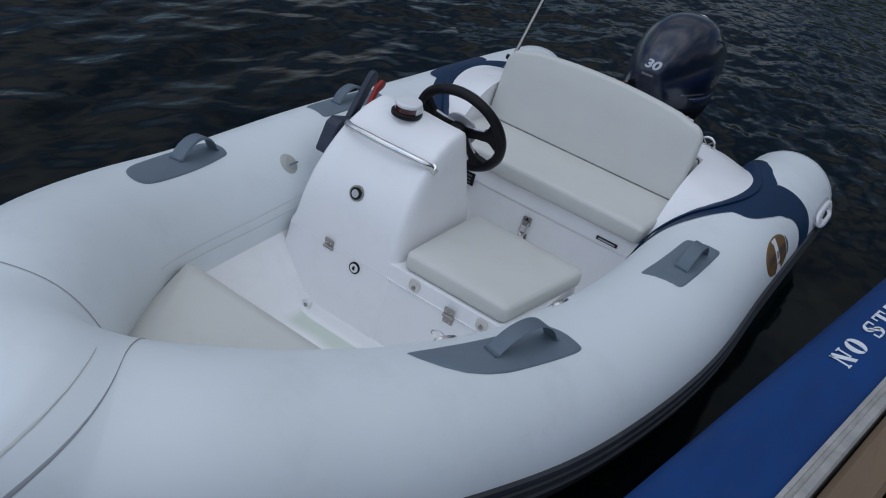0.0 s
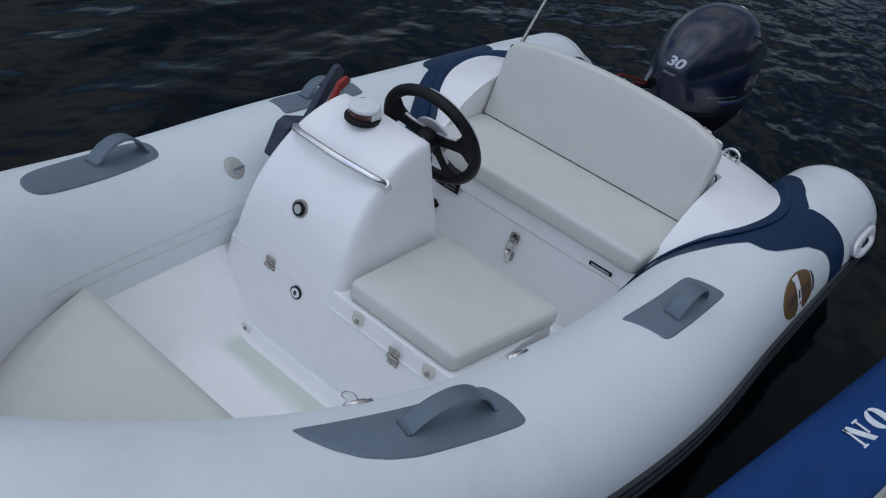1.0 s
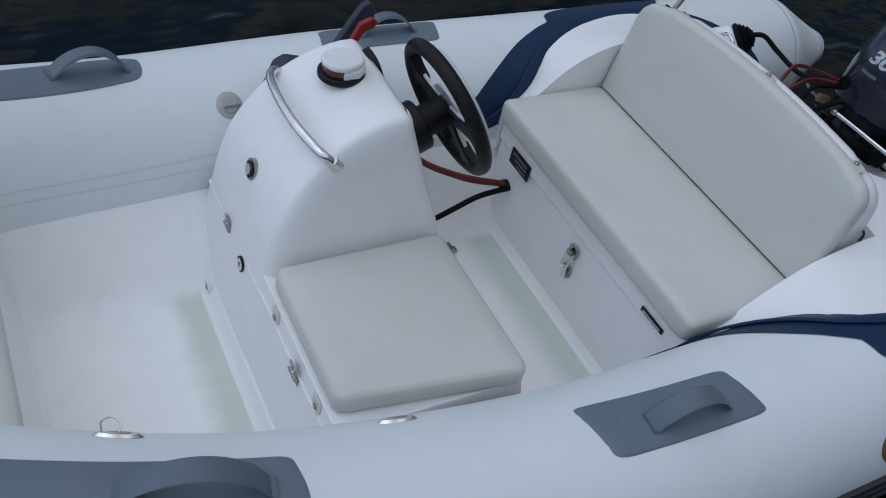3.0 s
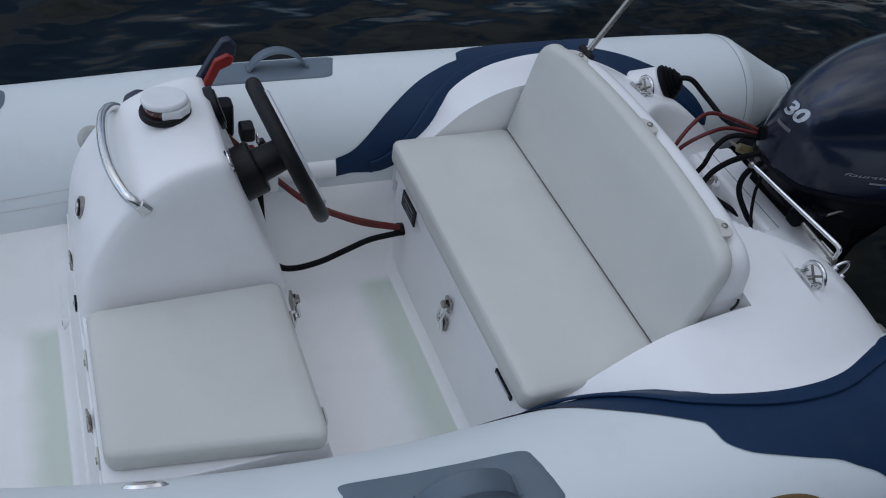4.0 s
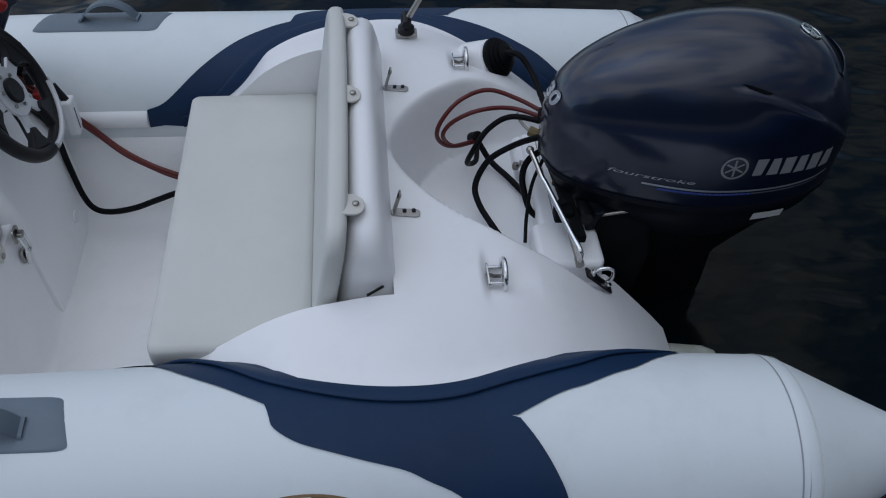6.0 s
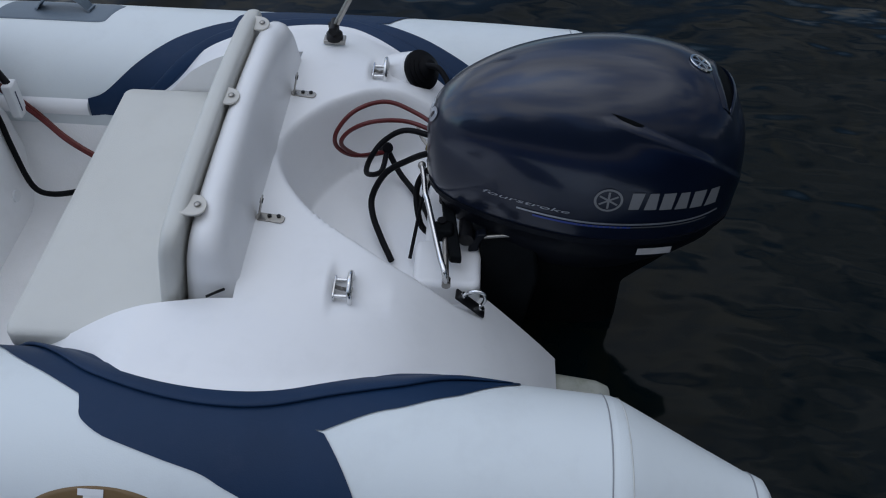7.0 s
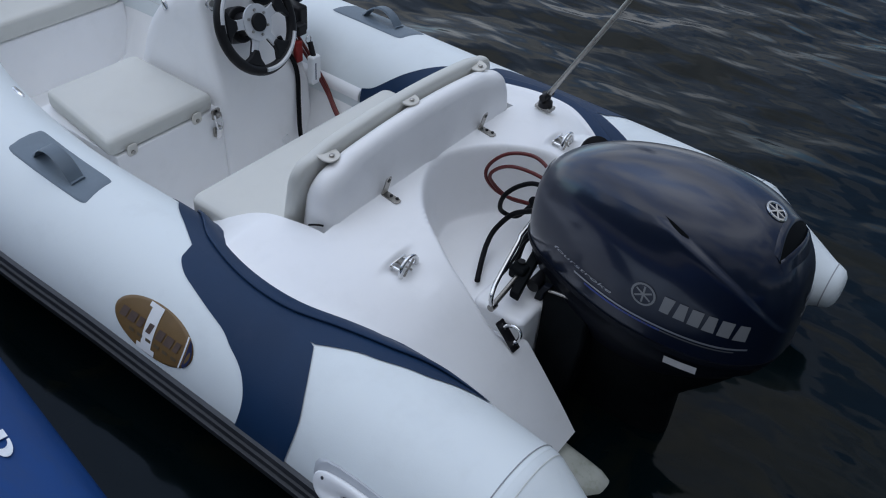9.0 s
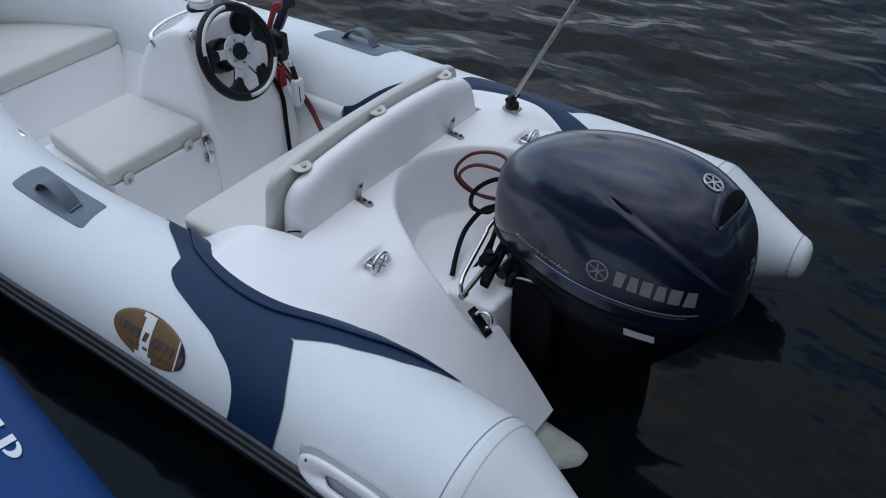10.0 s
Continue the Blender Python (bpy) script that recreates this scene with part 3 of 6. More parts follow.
def navy_band(side):
    bm = bmesh.new()
    fore, aft = OUTER[side][-1], TAIL[side][0]

    def sheet(grid):
        vs = [[bm.verts.new(p) for p in row] for row in grid]
        for a, b in zip(vs, vs[1:]):
            for k in range(len(a) - 1):
                bm.faces.new((a[k], a[k + 1], b[k + 1], b[k]))
    rows = []
    for x in np.linspace(-0.735, BAND_END, 116):
        lo = sample(INNER[side], x) - (9 * min(max((x + 0.70) / 0.12, 0), 1) if x < 0.2 else 4)
        if x < fore[0]:
            hi = sample(OUTER[side], x)
        elif x < aft[0]:
            hi = fore[1] + (x - fore[0]) / (aft[0] - fore[0]) * (aft[1] - fore[1])
        else:
            hi = sample(TAIL[side], x)
        row = [on_tube(x, lo + (hi - lo) * k / 14, side, 0.0022) for k in range(15)]
        tuck = 2.5 * max(math.sin(math.pi * min(max((x - fore[0]) / (aft[0] - fore[0]), 0), 1)), 0)
        rows.append(row + [on_tube(x, hi + tuck, side, 0.0022 - 0.0004 * tuck)])
    sheet(rows)
    rows = []
    for deg in np.linspace(fore[1], 84, 46):
        a = sample(LEG_FORE, deg) if deg > fore[1] + 0.01 else fore[0]
        b = fore[0] + (deg - fore[1]) / (aft[1] - fore[1]) * (aft[0] - fore[0]) if deg < aft[1] else sample(LEG_AFT, deg)
        rows.append([on_tube(a + (b - a) * k / 12, deg, side, 0.0022) for k in range(13)])
    sheet(rows)
    return bm


def band_fold(side):
    """The doubled inner edge of a band: a raised strip with a small undercut along its outer side."""
    rows = []
    for x in np.linspace(-0.71 if side < 0 else -0.655, 0.285, 110):
        lo = sample(INNER[side], x) - 4
        hi = sample(INNER[side], x) + sample(FOLD, x)
        rise = min(1.0, (x + 0.72) / 0.12, (0.30 - x) / 0.10)
        rows.append([on_tube(x, lo + (hi - lo) * u, side, 0.0026 + h * rise) for u, h in ((0, 0.001), (0.3, 0.004), (0.6, 0.0065), (0.85, 0.0075), (0.96, 0.0068), (1.0, 0.0048), (0.985, 0.0026), (0.93, 0.0012))])
    return loft(rows, closed=False, caps=False)


for s in (1, -1):
    band = part("navy_band", navy_band(s), NAVY, boat, "navy blue wave-shaped band glued on the tube")
    part("folded_edge", band_fold(s), NAVY, band, sharp=70)


def tube_patch(outline, side, off=0.0025, n=18):
    """A closed outline of (x, deg) laid on a tube as a thin piece of fabric with a raised edge."""
    pts = np.array(outline, float)
    mid = pts.mean(0)
    bm = bmesh.new()
    rings = []
    for u in np.linspace(1.0, 0.08, n):
        rings.append([bm.verts.new(on_tube(*(mid + (p - mid) * u), side, off if u < 0.995 else 0.0003)) for p in pts])
    for a, b in zip(rings, rings[1:]):
        for k in range(len(pts)):
            j = (k + 1) % len(pts)
            bm.faces.new((a[k], a[j], b[j], b[k]))
    bm.faces.new(rings[-1])
    return bm


def soft(corners, r=0.18, n=5):
    """Round the corners of an outline of (x, deg)."""
    out = []
    p = [np.array(c, float) for c in corners]
    for k in range(len(p)):
        a, b, c = p[k - 1], p[k], p[(k + 1) % len(p)]
        s0, s1 = b + (a - b) * r, b + (c - b) * r
        for u in np.linspace(0, 1, n):
            out.append((1 - u) ** 2 * s0 + 2 * u * (1 - u) * b + u * u * s1)
        out.append((s1 * 0.67 + (c + (b - c) * r) * 0.33))
        out.append((s1 * 0.33 + (c + (b - c) * r) * 0.67))
    return out


def strap_handle(x0, d0, x1, d1, side, high, width=11):
    """A moulded carrying strap that arches over its patch."""
    rows = []
    for u in np.linspace(0, 1, 26):
        lift = high * max(math.sin(math.pi * min(max((u - 0.06) / 0.88, 0), 1)), 0) ** 0.62
        x, d = x0 + (x1 - x0) * u, d0 + (d1 - d0) * u
        w = width * (0.85 + 0.20 * abs(2 * u - 1) ** 2)
        ring = []
        for dd, t in ((-w / 2, 0), (-w / 2 + 1, 0.005), (w / 2 - 1, 0.004), (w / 2, 0.0015), (w / 2 - 1, 0.0), (-w / 2 + 1, 0.0)):
            ring.append(on_tube(x, d + dd, side, 0.004 + lift + t))
        rows.append(ring)
    return loft(rows)


MIDPATCH = soft([(-1.02, -20), (-0.713, -15), (-0.688, 16), (-0.994, 13.5)], 0.10)
BOWPATCH = soft([(-1.882, -17.5), (-1.868, -8), (-1.841, 0.9), (-1.801, 8.8), (-1.758, 13), (-1.708, 14.9), (-1.609, 15), (-1.456, 16), (-1.459, -2), (-1.474, -20), (-1.59, -20.5), (-1.75, -18.5)], 0.22)
BOWPATCH_S = spline([(-1.843, -10.7), (-1.825, 0), (-1.774, 8.7), (-1.70, 12), (-1.59, 16), (-1.50, 18), (-1.432, 15), (-1.421, 5), (-1.437, -8.7), (-1.486, -12.7), (-1.615, -16.8), (-1.735, -18.5), (-1.818, -16.8)], 5, closed=True)
MIDPATCH_S = soft([(-1.012, -9), (-0.714, -9.3), (-0.690, 22), (-0.99, 22)], 0.10)
for s, bowpatch, midpatch in ((-1, BOWPATCH, MIDPATCH), (1, BOWPATCH_S, MIDPATCH_S)):
    p = part("handle_patch", tube_patch(midpatch, s), PATCH, boat, "grey-blue rectangular reinforcing patch with a carrying strap")
    part("strap_handle", strap_handle(-0.915, 1.5, -0.757, 3.5, s, 0.046) if s < 0 else strap_handle(-0.905, 6.5, -0.762, 7, s, 0.040), STRAP, p)
    p = part("handle_patch", tube_patch(bowpatch, s), PATCH, boat, "grey-blue teardrop reinforcing patch with a carrying strap")
    part("strap_handle", strap_handle(-1.713, -2.5, -1.505, -2.5, s, 0.050) if s < 0 else strap_handle(-1.635, 0, -1.455, 1, s, 0.046), STRAP, p)

BADGE = [(-0.338 + 0.120 * math.cos(a) + 0.004 * math.sin(a), 59.2 + 17.6 * math.sin(a) - 0.6 * math.cos(a)) for a in np.linspace(0, 2 * math.pi, 48, endpoint=False)]
badge = part("badge", tube_patch(BADGE, -1, 0.003), BROWN, boat, "brown oval badge with a white bar and blue print")


def tube_strip(x0, x1, d0, d1, side, off=0.0042):
    return loft([[on_tube(x, d, side, off) for d in np.linspace(d0, d1, 8)] for x in np.linspace(x0, x1, 6)], closed=False, caps=False)


def tube_sheet(outline, side, off):
    """A small flat shape of (x, deg) laid on a tube."""
    bm = bmesh.new()
    bm.faces.new([bm.verts.new(on_tube(x, d, side, off)) for x, d in outline])
    bmesh.ops.subdivide_edges(bm, edges=bm.edges, cuts=1)
    return bm


part("badge_bar", tube_strip(-0.360, -0.329, 43.5, 72, -1), WHITE, badge)
part("badge_bar", tube_strip(-0.372, -0.317, 71, 75, -1, 0.0045), WHITE, badge)
part("badge_bar", tube_strip(-0.369, -0.329, 42.8, 46, -1, 0.0045), WHITE, badge)
for x, w in ((-0.424, 0.020), (-0.398, 0.022), (-0.373, 0.016), (-0.344, 0.014), (-0.312, 0.020), (-0.286, 0.022), (-0.262, 0.014)):
    part("badge_print", tube_sheet([(x - w / 2 + 0.003, 55.0), (x + w / 2 + 0.003, 54.8), (x + w / 2 - 0.003, 61.8), (x - w / 2 - 0.003, 62)], -1, 0.0049), BADGEBLUE, badge)
for k in range(6):
    x = -0.400 + 0.026 * k
    part("badge_print", tube_strip(x, x + 0.016, 65.3, 67.4, -1, 0.0047), BADGEGREY, badge)
part("badge_bar", loft([[on_tube(-0.241 - 0.008 * ((d - 58) / 10) ** 2 * 0.4 + e, d, -1, 0.0042) for e in (-0.002, 0.002)] for d in np.linspace(48, 69.5, 12)], closed=False, caps=False), WHITE, badge)
part("badge_print", tube_sheet([(-0.238, 48.5), (-0.229, 51.5), (-0.222, 55.5), (-0.2195, 59.5), (-0.224, 64.5), (-0.2325, 68), (-0.238, 67), (-0.235, 58)], -1, 0.0038), BADGEEND, badge)


def long_seam(x0, x1, d0, d1, side, width=0.55):
    """A thin welded seam along a tube."""
    return loft([[on_tube(x0 + (x1 - x0) * u, d0 + (d1 - d0) * u + d, side, o) for d, o in ((-width / 2, 0.0006), (0, 0.0018), (width / 2, 0.0006))] for u in np.linspace(0, 1, 40)], closed=False, caps=False)


for s in (1, -1):
    part("seam", long_seam(-1.98, -1.05, -76 if s > 0 else -73, -66 if s > 0 else -73, s), SEAMLINE, boat)
    part("seam", long_seam(-1.95, -1.05, -83, -75 if s > 0 else -83, s), SEAMLINE, boat)
    part("liner_lip", loft([[on_tube(x, (-79 if s > 0 else -85) + d, s, o) for d, o in ((-7, 0.0), (-6, 0.006), (-3, 0.009), (0, 0.010), (3, 0.008), (5, 0.004), (6.5, 0.0))] for x in np.linspace(-1.22, -0.7365, 20)], closed=False, caps=False), GEL, boat, "white rounded lip along the tube")

# valve on the inside of the starboard tube
valve = part("valve", tube_patch([(-1.262 + 0.030 * math.cos(a), -39 + 9.4 * math.sin(a)) for a in np.linspace(0, 2 * math.pi, 32, endpoint=False)], 1, 0.005, 5), VALVE, boat, "grey round inflation valve")
part("valve_cap", tube_patch([(-1.262 + 0.022 * math.cos(a), -39 + 7 * math.sin(a)) for a in np.linspace(0, 2 * math.pi, 28, endpoint=False)], 1, 0.010, 5), VALVE, valve)
part("valve_grip", tube_strip(-1.280, -1.242, -42, -40.4, 1, 0.016), PATCH, valve)


def grab_handle(side):
    """A moulded oblong handle: a flat ring round a slot, its lower side standing off the tube, screwed down at both ends."""
    plate = part("handle_plate", tube_patch(soft([(0.128, 57), (0.392, 57), (0.402, 80), (0.138, 80)], 0.34), side, 0.005), HANDLEPLATE, boat, "light grey plate under a white grab handle")
    rows = []
    for a in np.linspace(0, 2 * math.pi, 56, endpoint=False):
        c, s_ = math.cos(a), math.sin(a)
        x, d = math.copysign(abs(c) ** 0.62, c), math.copysign(abs(s_) ** 0.75, s_)
        ring = []
        for b in np.linspace(0, 2 * math.pi, 14, endpoint=False):
            w, h = math.copysign(abs(math.cos(b)) ** 0.7, math.cos(b)), math.copysign(abs(math.sin(b)) ** 0.7, math.sin(b))
            wide = 0.034 if abs(c) > 0.8 else 0.034 - 0.016 * (1 - abs(c) / 0.8)
            ring.append(on_tube(0.266 + (0.088 + w * wide) * x, 70.5 + (6.3 + w * 3.3) * d, side, 0.011 + 0.010 * max(d, 0) * (1 - abs(x) ** 6) + 0.0075 * h))
        rows.append(ring)
    rows.append(rows[0])
    loop = part("grab_loop", loft(rows, caps=False), WHITE, plate, "white plastic grab loop")
    for x in (0.166, 0.366):
        part("screw", tube_patch([(x + 0.006 * math.cos(a), 66.5 + 1.9 * math.sin(a)) for a in np.linspace(0, 2 * math.pi, 14, endpoint=False)], side, 0.0185, 3), DULL, loop)


grab_handle(-1)
grab_handle(1)

# ---- hull under water, cockpit liner, aft deck ----
def hull():
    rows = []
    for x in np.linspace(-2.36, 0.30, 24):
        c, p = tube_frame(x, 1)[0], tube_frame(x, -1)[0]
        w, v = max(c.y - 0.10, 0.02), max(-p.y - 0.10, 0.02)
        z = c.z - 0.10
        rows.append([(x, w, z), (x, w * 0.95, z - 0.15), (x, w * 0.6, z - 0.24), (x, 0, z - 0.32), (x, -v * 0.6, z - 0.24), (x, -v * 0.95, z - 0.15), (x, -v, z)])
    return loft(rows, closed=False, caps=False)


part("hull", hull(), GEL, boat, "white moulded hull under the tubes")


def fillet(d, r):
    """Height of a concave quarter round at a distance d from the wall."""
    return r - math.sqrt(max(r * r - max(r - d, 0) ** 2, 0)) if d < r else 0.0


def liner(x0, x1, floor, flat, gutter, wall, fore=-9.0, n=90):
    """Moulded cockpit floor that curves up to a ledge under each tube; it dips to a gutter and rounds up to the walls."""
    rows = []
    for x in np.linspace(x0, x1, n):
        u = min(max((x - gutter[0]) / (gutter[1] - gutter[0]), 0), 1)
        base = floor - 0.007 * u * u * (3 - 2 * u) + fillet(wall - x, 0.032) + fillet(x - fore, 0.03)
        row = []
        for s in (-1, 1):
            c, out, up, r = tube_frame(x, s)
            edge, top = abs(c.y) - r, c.z - 0.02
            wide = min(flat, edge - 0.03)
            a, b = np.array((wide - 0.055, base)), np.array((wide + 0.22 * (edge - wide), base + 0.22 * (top - base)))
            k = np.array((wide, base))
            half = [(0, base), (wide * 0.5, base)] + [tuple((1 - v) ** 2 * a + 2 * v * (1 - v) * k + v * v * b) for v in np.linspace(0, 1, 9)]
            half += [(wide + v * (edge - wide), base + v * (top - base)) for v in (0.4, 0.6, 0.8)] + [(edge - 0.004, c.z - 0.022), (edge + 0.006, c.z - 0.012), (edge + 0.06, c.z - 0.012)]
            row += [(x, -y, z) for y, z in half[::-1]] if s < 0 else [(x, y, z) for y, z in half[1:]]
        rows.append(row)
    return loft(rows, closed=False, caps=False)


part("cockpit_liner", liner(-1.80, -1.33, 0.045, 0.25, (-1.475, -1.42), -1.366, -1.736), FLOOR, boat, "white non-slip cockpit floor with raised sides")
part("cockpit_liner", liner(-1.33, -0.59, 0.006, 0.318, (-0.735, -0.66), -0.604), FLOOR, boat, "white non-slip cockpit floor with raised sides")
for x, y, z in ((-1.368, 0.243, 0.062), (-0.945, 0.255, 0.09)):
    d = part("drain", cylinder((x + 0.012, y, z), (x - 0.006, y, z), 0.016), WHITE, boat)
    part("drain_hole", cylinder((x + 0.002, y, z), (x - 0.008, y, z), 0.006), DULL, d)

# bow locker in front of the forward well
part("bow_locker", loft([[(x, -v, 0.02), (x, w, 0.02), (x + dx, w * 1.02, 0.273), (x + dx, -v * 1.02, 0.273)] for x, w, v, dx in ((-2.20, 0.10, 0.06, 0), (-2.02, 0.225, 0.16, 0), (-1.78, 0.30, 0.26, 0.0), (-1.735, 0.30, 0.27, -0.035))]), GEL, boat, "white moulded bow locker", bevel=0.012)

# step box under the seat beside the console
part("step_locker", loft([[(x0, y0, z), (x1, y0, z), (x1, y1, z), (x0, y1, z)] for x0, x1, y0, y1, z in ((-1.370, -0.915, -0.335, 0.06, 0.005), (-1.370, -0.930, -0.335, 0.06, 0.008), (-1.366, -0.940, -0.337, 0.06, 0.016), (-1.363, -0.947, -0.338, 0.06, 0.032), (-1.360, -0.949, -0.340, 0.06, 0.05), (-1.3285, -0.958, -0.340, 0.06, 0.250), (-1.3255, -0.968, -0.338, 0.06, 0.2925))]), GEL, boat, "white moulded locker under the step seat", bevel=0.006)

# bench locker
part("bench_locker", loft([[(x0, -w, z), (-0.20, -w, z), (-0.20, min(w, 0.368), z), (x0, min(w, 0.368), z)] for x0, w, z in ((-0.606, 0.36, 0.0), (-0.600, 0.375, 0.15), (-0.598, 0.385, 0.235), (-0.606, 0.388, 0.240), (-0.606, 0.39, 0.302))]), GEL, boat, "white moulded bench locker", bevel=0.006)

CREST = [(-0.64, 0.292), (-0.58, 0.318), (-0.54, 0.338), (-0.50, 0.362), (-0.45, 0.396), (-0.40, 0.426), (-0.34, 0.452), (-0.28, 0.468), (-0.22, 0.480), (-0.15, 0.482), (-0.05, 0.474), (0.01, 0.463), (0.05, 0.450), (0.10, 0.424), (0.14, 0.395), (0.18, 0.360), (0.24, 0.302), (0.30, 0.236), (0.36, 0.166), (0.40, 0.116)]


# the starboard shoulder beside the bench stands a little higher
LOBE = [(-0.60, 0.0), (-0.52, 0.008), (-0.46, 0.022), (-0.38, 0.026), (-0.30, 0.018), (-0.22, 0.0)]


def deck_edge(x, side):
    p = on_tube(x, sample(INNER[side], x), side, 0.003)
    y, z = abs(p.y), p.z
    if x > 0.16:
        u = min((x - 0.16) / 0.14, 1)
        u = u * u * (3 - 2 * u)
        y = y * (1 - u) + 0.425 * u
    return y, z


def well_depth(x, y):
    """How far a point of the deck lies inside the rim of the splash well."""
    c = abs(y - 0.02 * max(1 - max(x, 0) / 0.15, 0))
    if x > 0.08:
        return 0.262 + 0.07 * (x - 0.08) - c
    u = (0.08 - x) / 0.268
    if u >= 1 or c >= 0.262:
        return -1.0
    half = 0.262 * (1 - u ** 1.6) ** (1 / 1.6)
    front = 0.08 - 0.268 * (1 - (c / 0.262) ** 1.6) ** (1 / 1.6)
    return min(half - c, x - front)


def deck_height(x, y):
    a = abs(y)
    ye, ze = deck_edge(x, 1 if y >= 0 else -1)
    crest = sample(CREST, x) + (sample(LOBE, x) if y > 0 else 0)
    ze, low = ze + 0.004, crest - 0.012
    blend = min(max((x + 0.12) / 0.26, 0), 1)
    blend = 0.0016 * (blend * blend * (3 - 2 * blend)) ** 2
    ze = (ze + low - math.sqrt((ze - low) ** 2 + blend)) / 2
    inner = 0.27
    u = min(max((a - inner) / (ye - inner), 0), 1)
    # a rounded side that ends in a narrow flat flange along the tube
    u = min(u / 0.93, 1)
    flange = u ** 1.25
    z = crest - (crest - ze) * (0.25 * u ** 2.3 + 0.75 * (0.55 * flange * flange * (3 - 2 * flange) + 0.45 * flange ** 2))
    # scoop behind the mooring bollard: an upright front face, running out aft
    v = min(max((x + 0.036) / 0.012, 0), 1) * min(max((0.075 - x) / 0.09, 0), 1)
    z -= 0.022 * v * math.exp(-((a - 0.327) / 0.036) ** 2)
    d = well_depth(x, y)
    if d > 0:
        v = min(d / 0.055, 1)
        v = v * v * (3 - 2 * v)
        z = min(z, z + (0.300 - z) * v) if z > 0.30 else z
    return z


def aft_deck():
    bm = bmesh.new()
    xs = list(np.linspace(-0.625, -0.19, 44)) + list(np.linspace(-0.18, 0.09, 64)) + list(np.linspace(0.09, 0.40, 40))[1:]
    vs = {}
    for i, x in enumerate(xs):
        half = {}
        for side in (-1, 1):
            ye = max(deck_edge(x, side)[0], 0.374)
            half[side] = np.concatenate([np.linspace(0, 0.192, 20), np.linspace(0.192, 0.372, 28)[1:], np.linspace(0.372, ye, 20)[1:]])
        ys = np.concatenate([-half[-1][::-1], half[1][1:]])
        for j, y in enumerate(ys):
            vs[i, j] = bm.verts.new((x, y, deck_height(x, y)))
    cols = len(ys) - 1
    for i in range(len(xs) - 1):
        xm = (xs[i] + xs[i + 1]) / 2
        for j in range(cols):
            ym = abs((vs[i, j].co.y + vs[i, j + 1].co.y) / 2)
            if xm < -0.185 and ym < 0.372 or xm < -0.600 and j > cols / 2:
                continue
            if xm > 0.15 and ym < 0.192:
                continue
            bm.faces.new((vs[i, j], vs[i + 1, j], vs[i + 1, j + 1], vs[i, j + 1]))
    bmesh.ops.delete(bm, geom=[v for v in bm.verts if not v.link_faces], context="VERTS")
    rim = [e for e in bm.edges if len(e.link_faces) == 1]
    made = bmesh.ops.extrude_edge_only(bm, edges=rim)["geom"]
    for v in made:
        if isinstance(v, bmesh.types.BMVert):
            v.co.z = min(v.co.z - 0.02, 0.05 if v.co.x > 0.1 else 0.20)
            if v.co.x > 0.39:
                v.co.x -= 0.02
    return bm


deck = part("aft_deck", aft_deck(), GEL, boat, "white moulded aft deck with a splash well", sharp=50)
part("transom", box(0.118, 0.222, -0.205, 0.205, -0.10, 0.350), GEL, boat, "white transom that carries the outboard", bevel=0.012)
part("transom_groove", box(0.150, 0.1525, -0.19, 0.19, 0.3495, 0.3507), STITCH, boat)
def hull_step():
    """The rounded tongue of the hull that runs out at the waterline."""
    rows = []
    for x, y0, y1, z0, z1 in ((0.33, 0.19, 0.405, -0.05, 0.108), (0.40, 0.195, 0.375, -0.04, 0.102), (0.45, 0.20, 0.34, -0.03, 0.094), (0.49, 0.205, 0.305, -0.02, 0.086), (0.515, 0.215, 0.28, -0.01, 0.076), (0.524, 0.23, 0.262, 0.0, 0.062)):
        cy, cz, hy, hz = -(y0 + y1) / 2, (z0 + z1) / 2, (y1 - y0) / 2, (z1 - z0) / 2
        rows.append([(x, cy + hy * math.copysign(abs(math.cos(a)) ** 0.6, math.cos(a)), cz + hz * math.copysign(abs(math.sin(a)) ** 0.6, math.sin(a))) for a in np.linspace(0, 2 * math.pi, 24, endpoint=False)])
    return loft(rows)


part("hull_step", hull_step(), GREEN, boat, "algae-stained end of the hull at the waterline", sharp=60)

# ---- backrest shell and fittings on the deck ----
def back_outline(w, top, low, sag, r=0.055, n=8):
    """Outline (y, z) of the backrest: straight foot, arched top, round upper corners."""
    out = [(-w, low), (w, low)]
    zc = top - sag
    for k in range(n + 1):
        a = radians(90 * k / n)
        out.append((w - r + r * math.cos(a), zc - r + r * math.sin(a)))
    for u in np.linspace(0.85, -0.85, 13):
        out.append(((w - r) * u, top - sag * (u * (w - r) / w) ** 2 * 1.0))
    for k in range(n + 1):
        a = radians(90 + 90 * k / n)
        out.append((-w + r + r * math.cos(a), zc - r + r * math.sin(a)))
    return out


def leaning(outline, x_of, grow=0.0):
    return [Vector((x_of(z), y, z)) for y, z in outline]


def back_body(w, top, low, sag, front, back, r=0.055, round_edge=0.016):
    """Solid between two leaning faces, with rounded rims; front and back give x at a height."""
    rows = []
    base = back_outline(w, top, low, sag, r)
    mid = (0.0, (top + low) / 2)
    for depth, inset in ((0.0, 1.0), (0.06, 0.45), (0.2, 0.12), (0.4, 0.0), (0.6, 0.0), (0.8, 0.12), (0.94, 0.45), (1.0, 1.0)):
        ring = []
        for y, z in base:
            yy = y - math.copysign(min(round_edge * inset, abs(y)), y)
            zz = z - round_edge * inset if z > mid[1] else z
            ring.append(Vector((front(zz) + (back(zz) - front(zz)) * depth, yy, zz)))
        rows.append(ring)
    return loft(rows)


def lean_front(z):
    return -0.339 + (z - 0.355) * 0.17


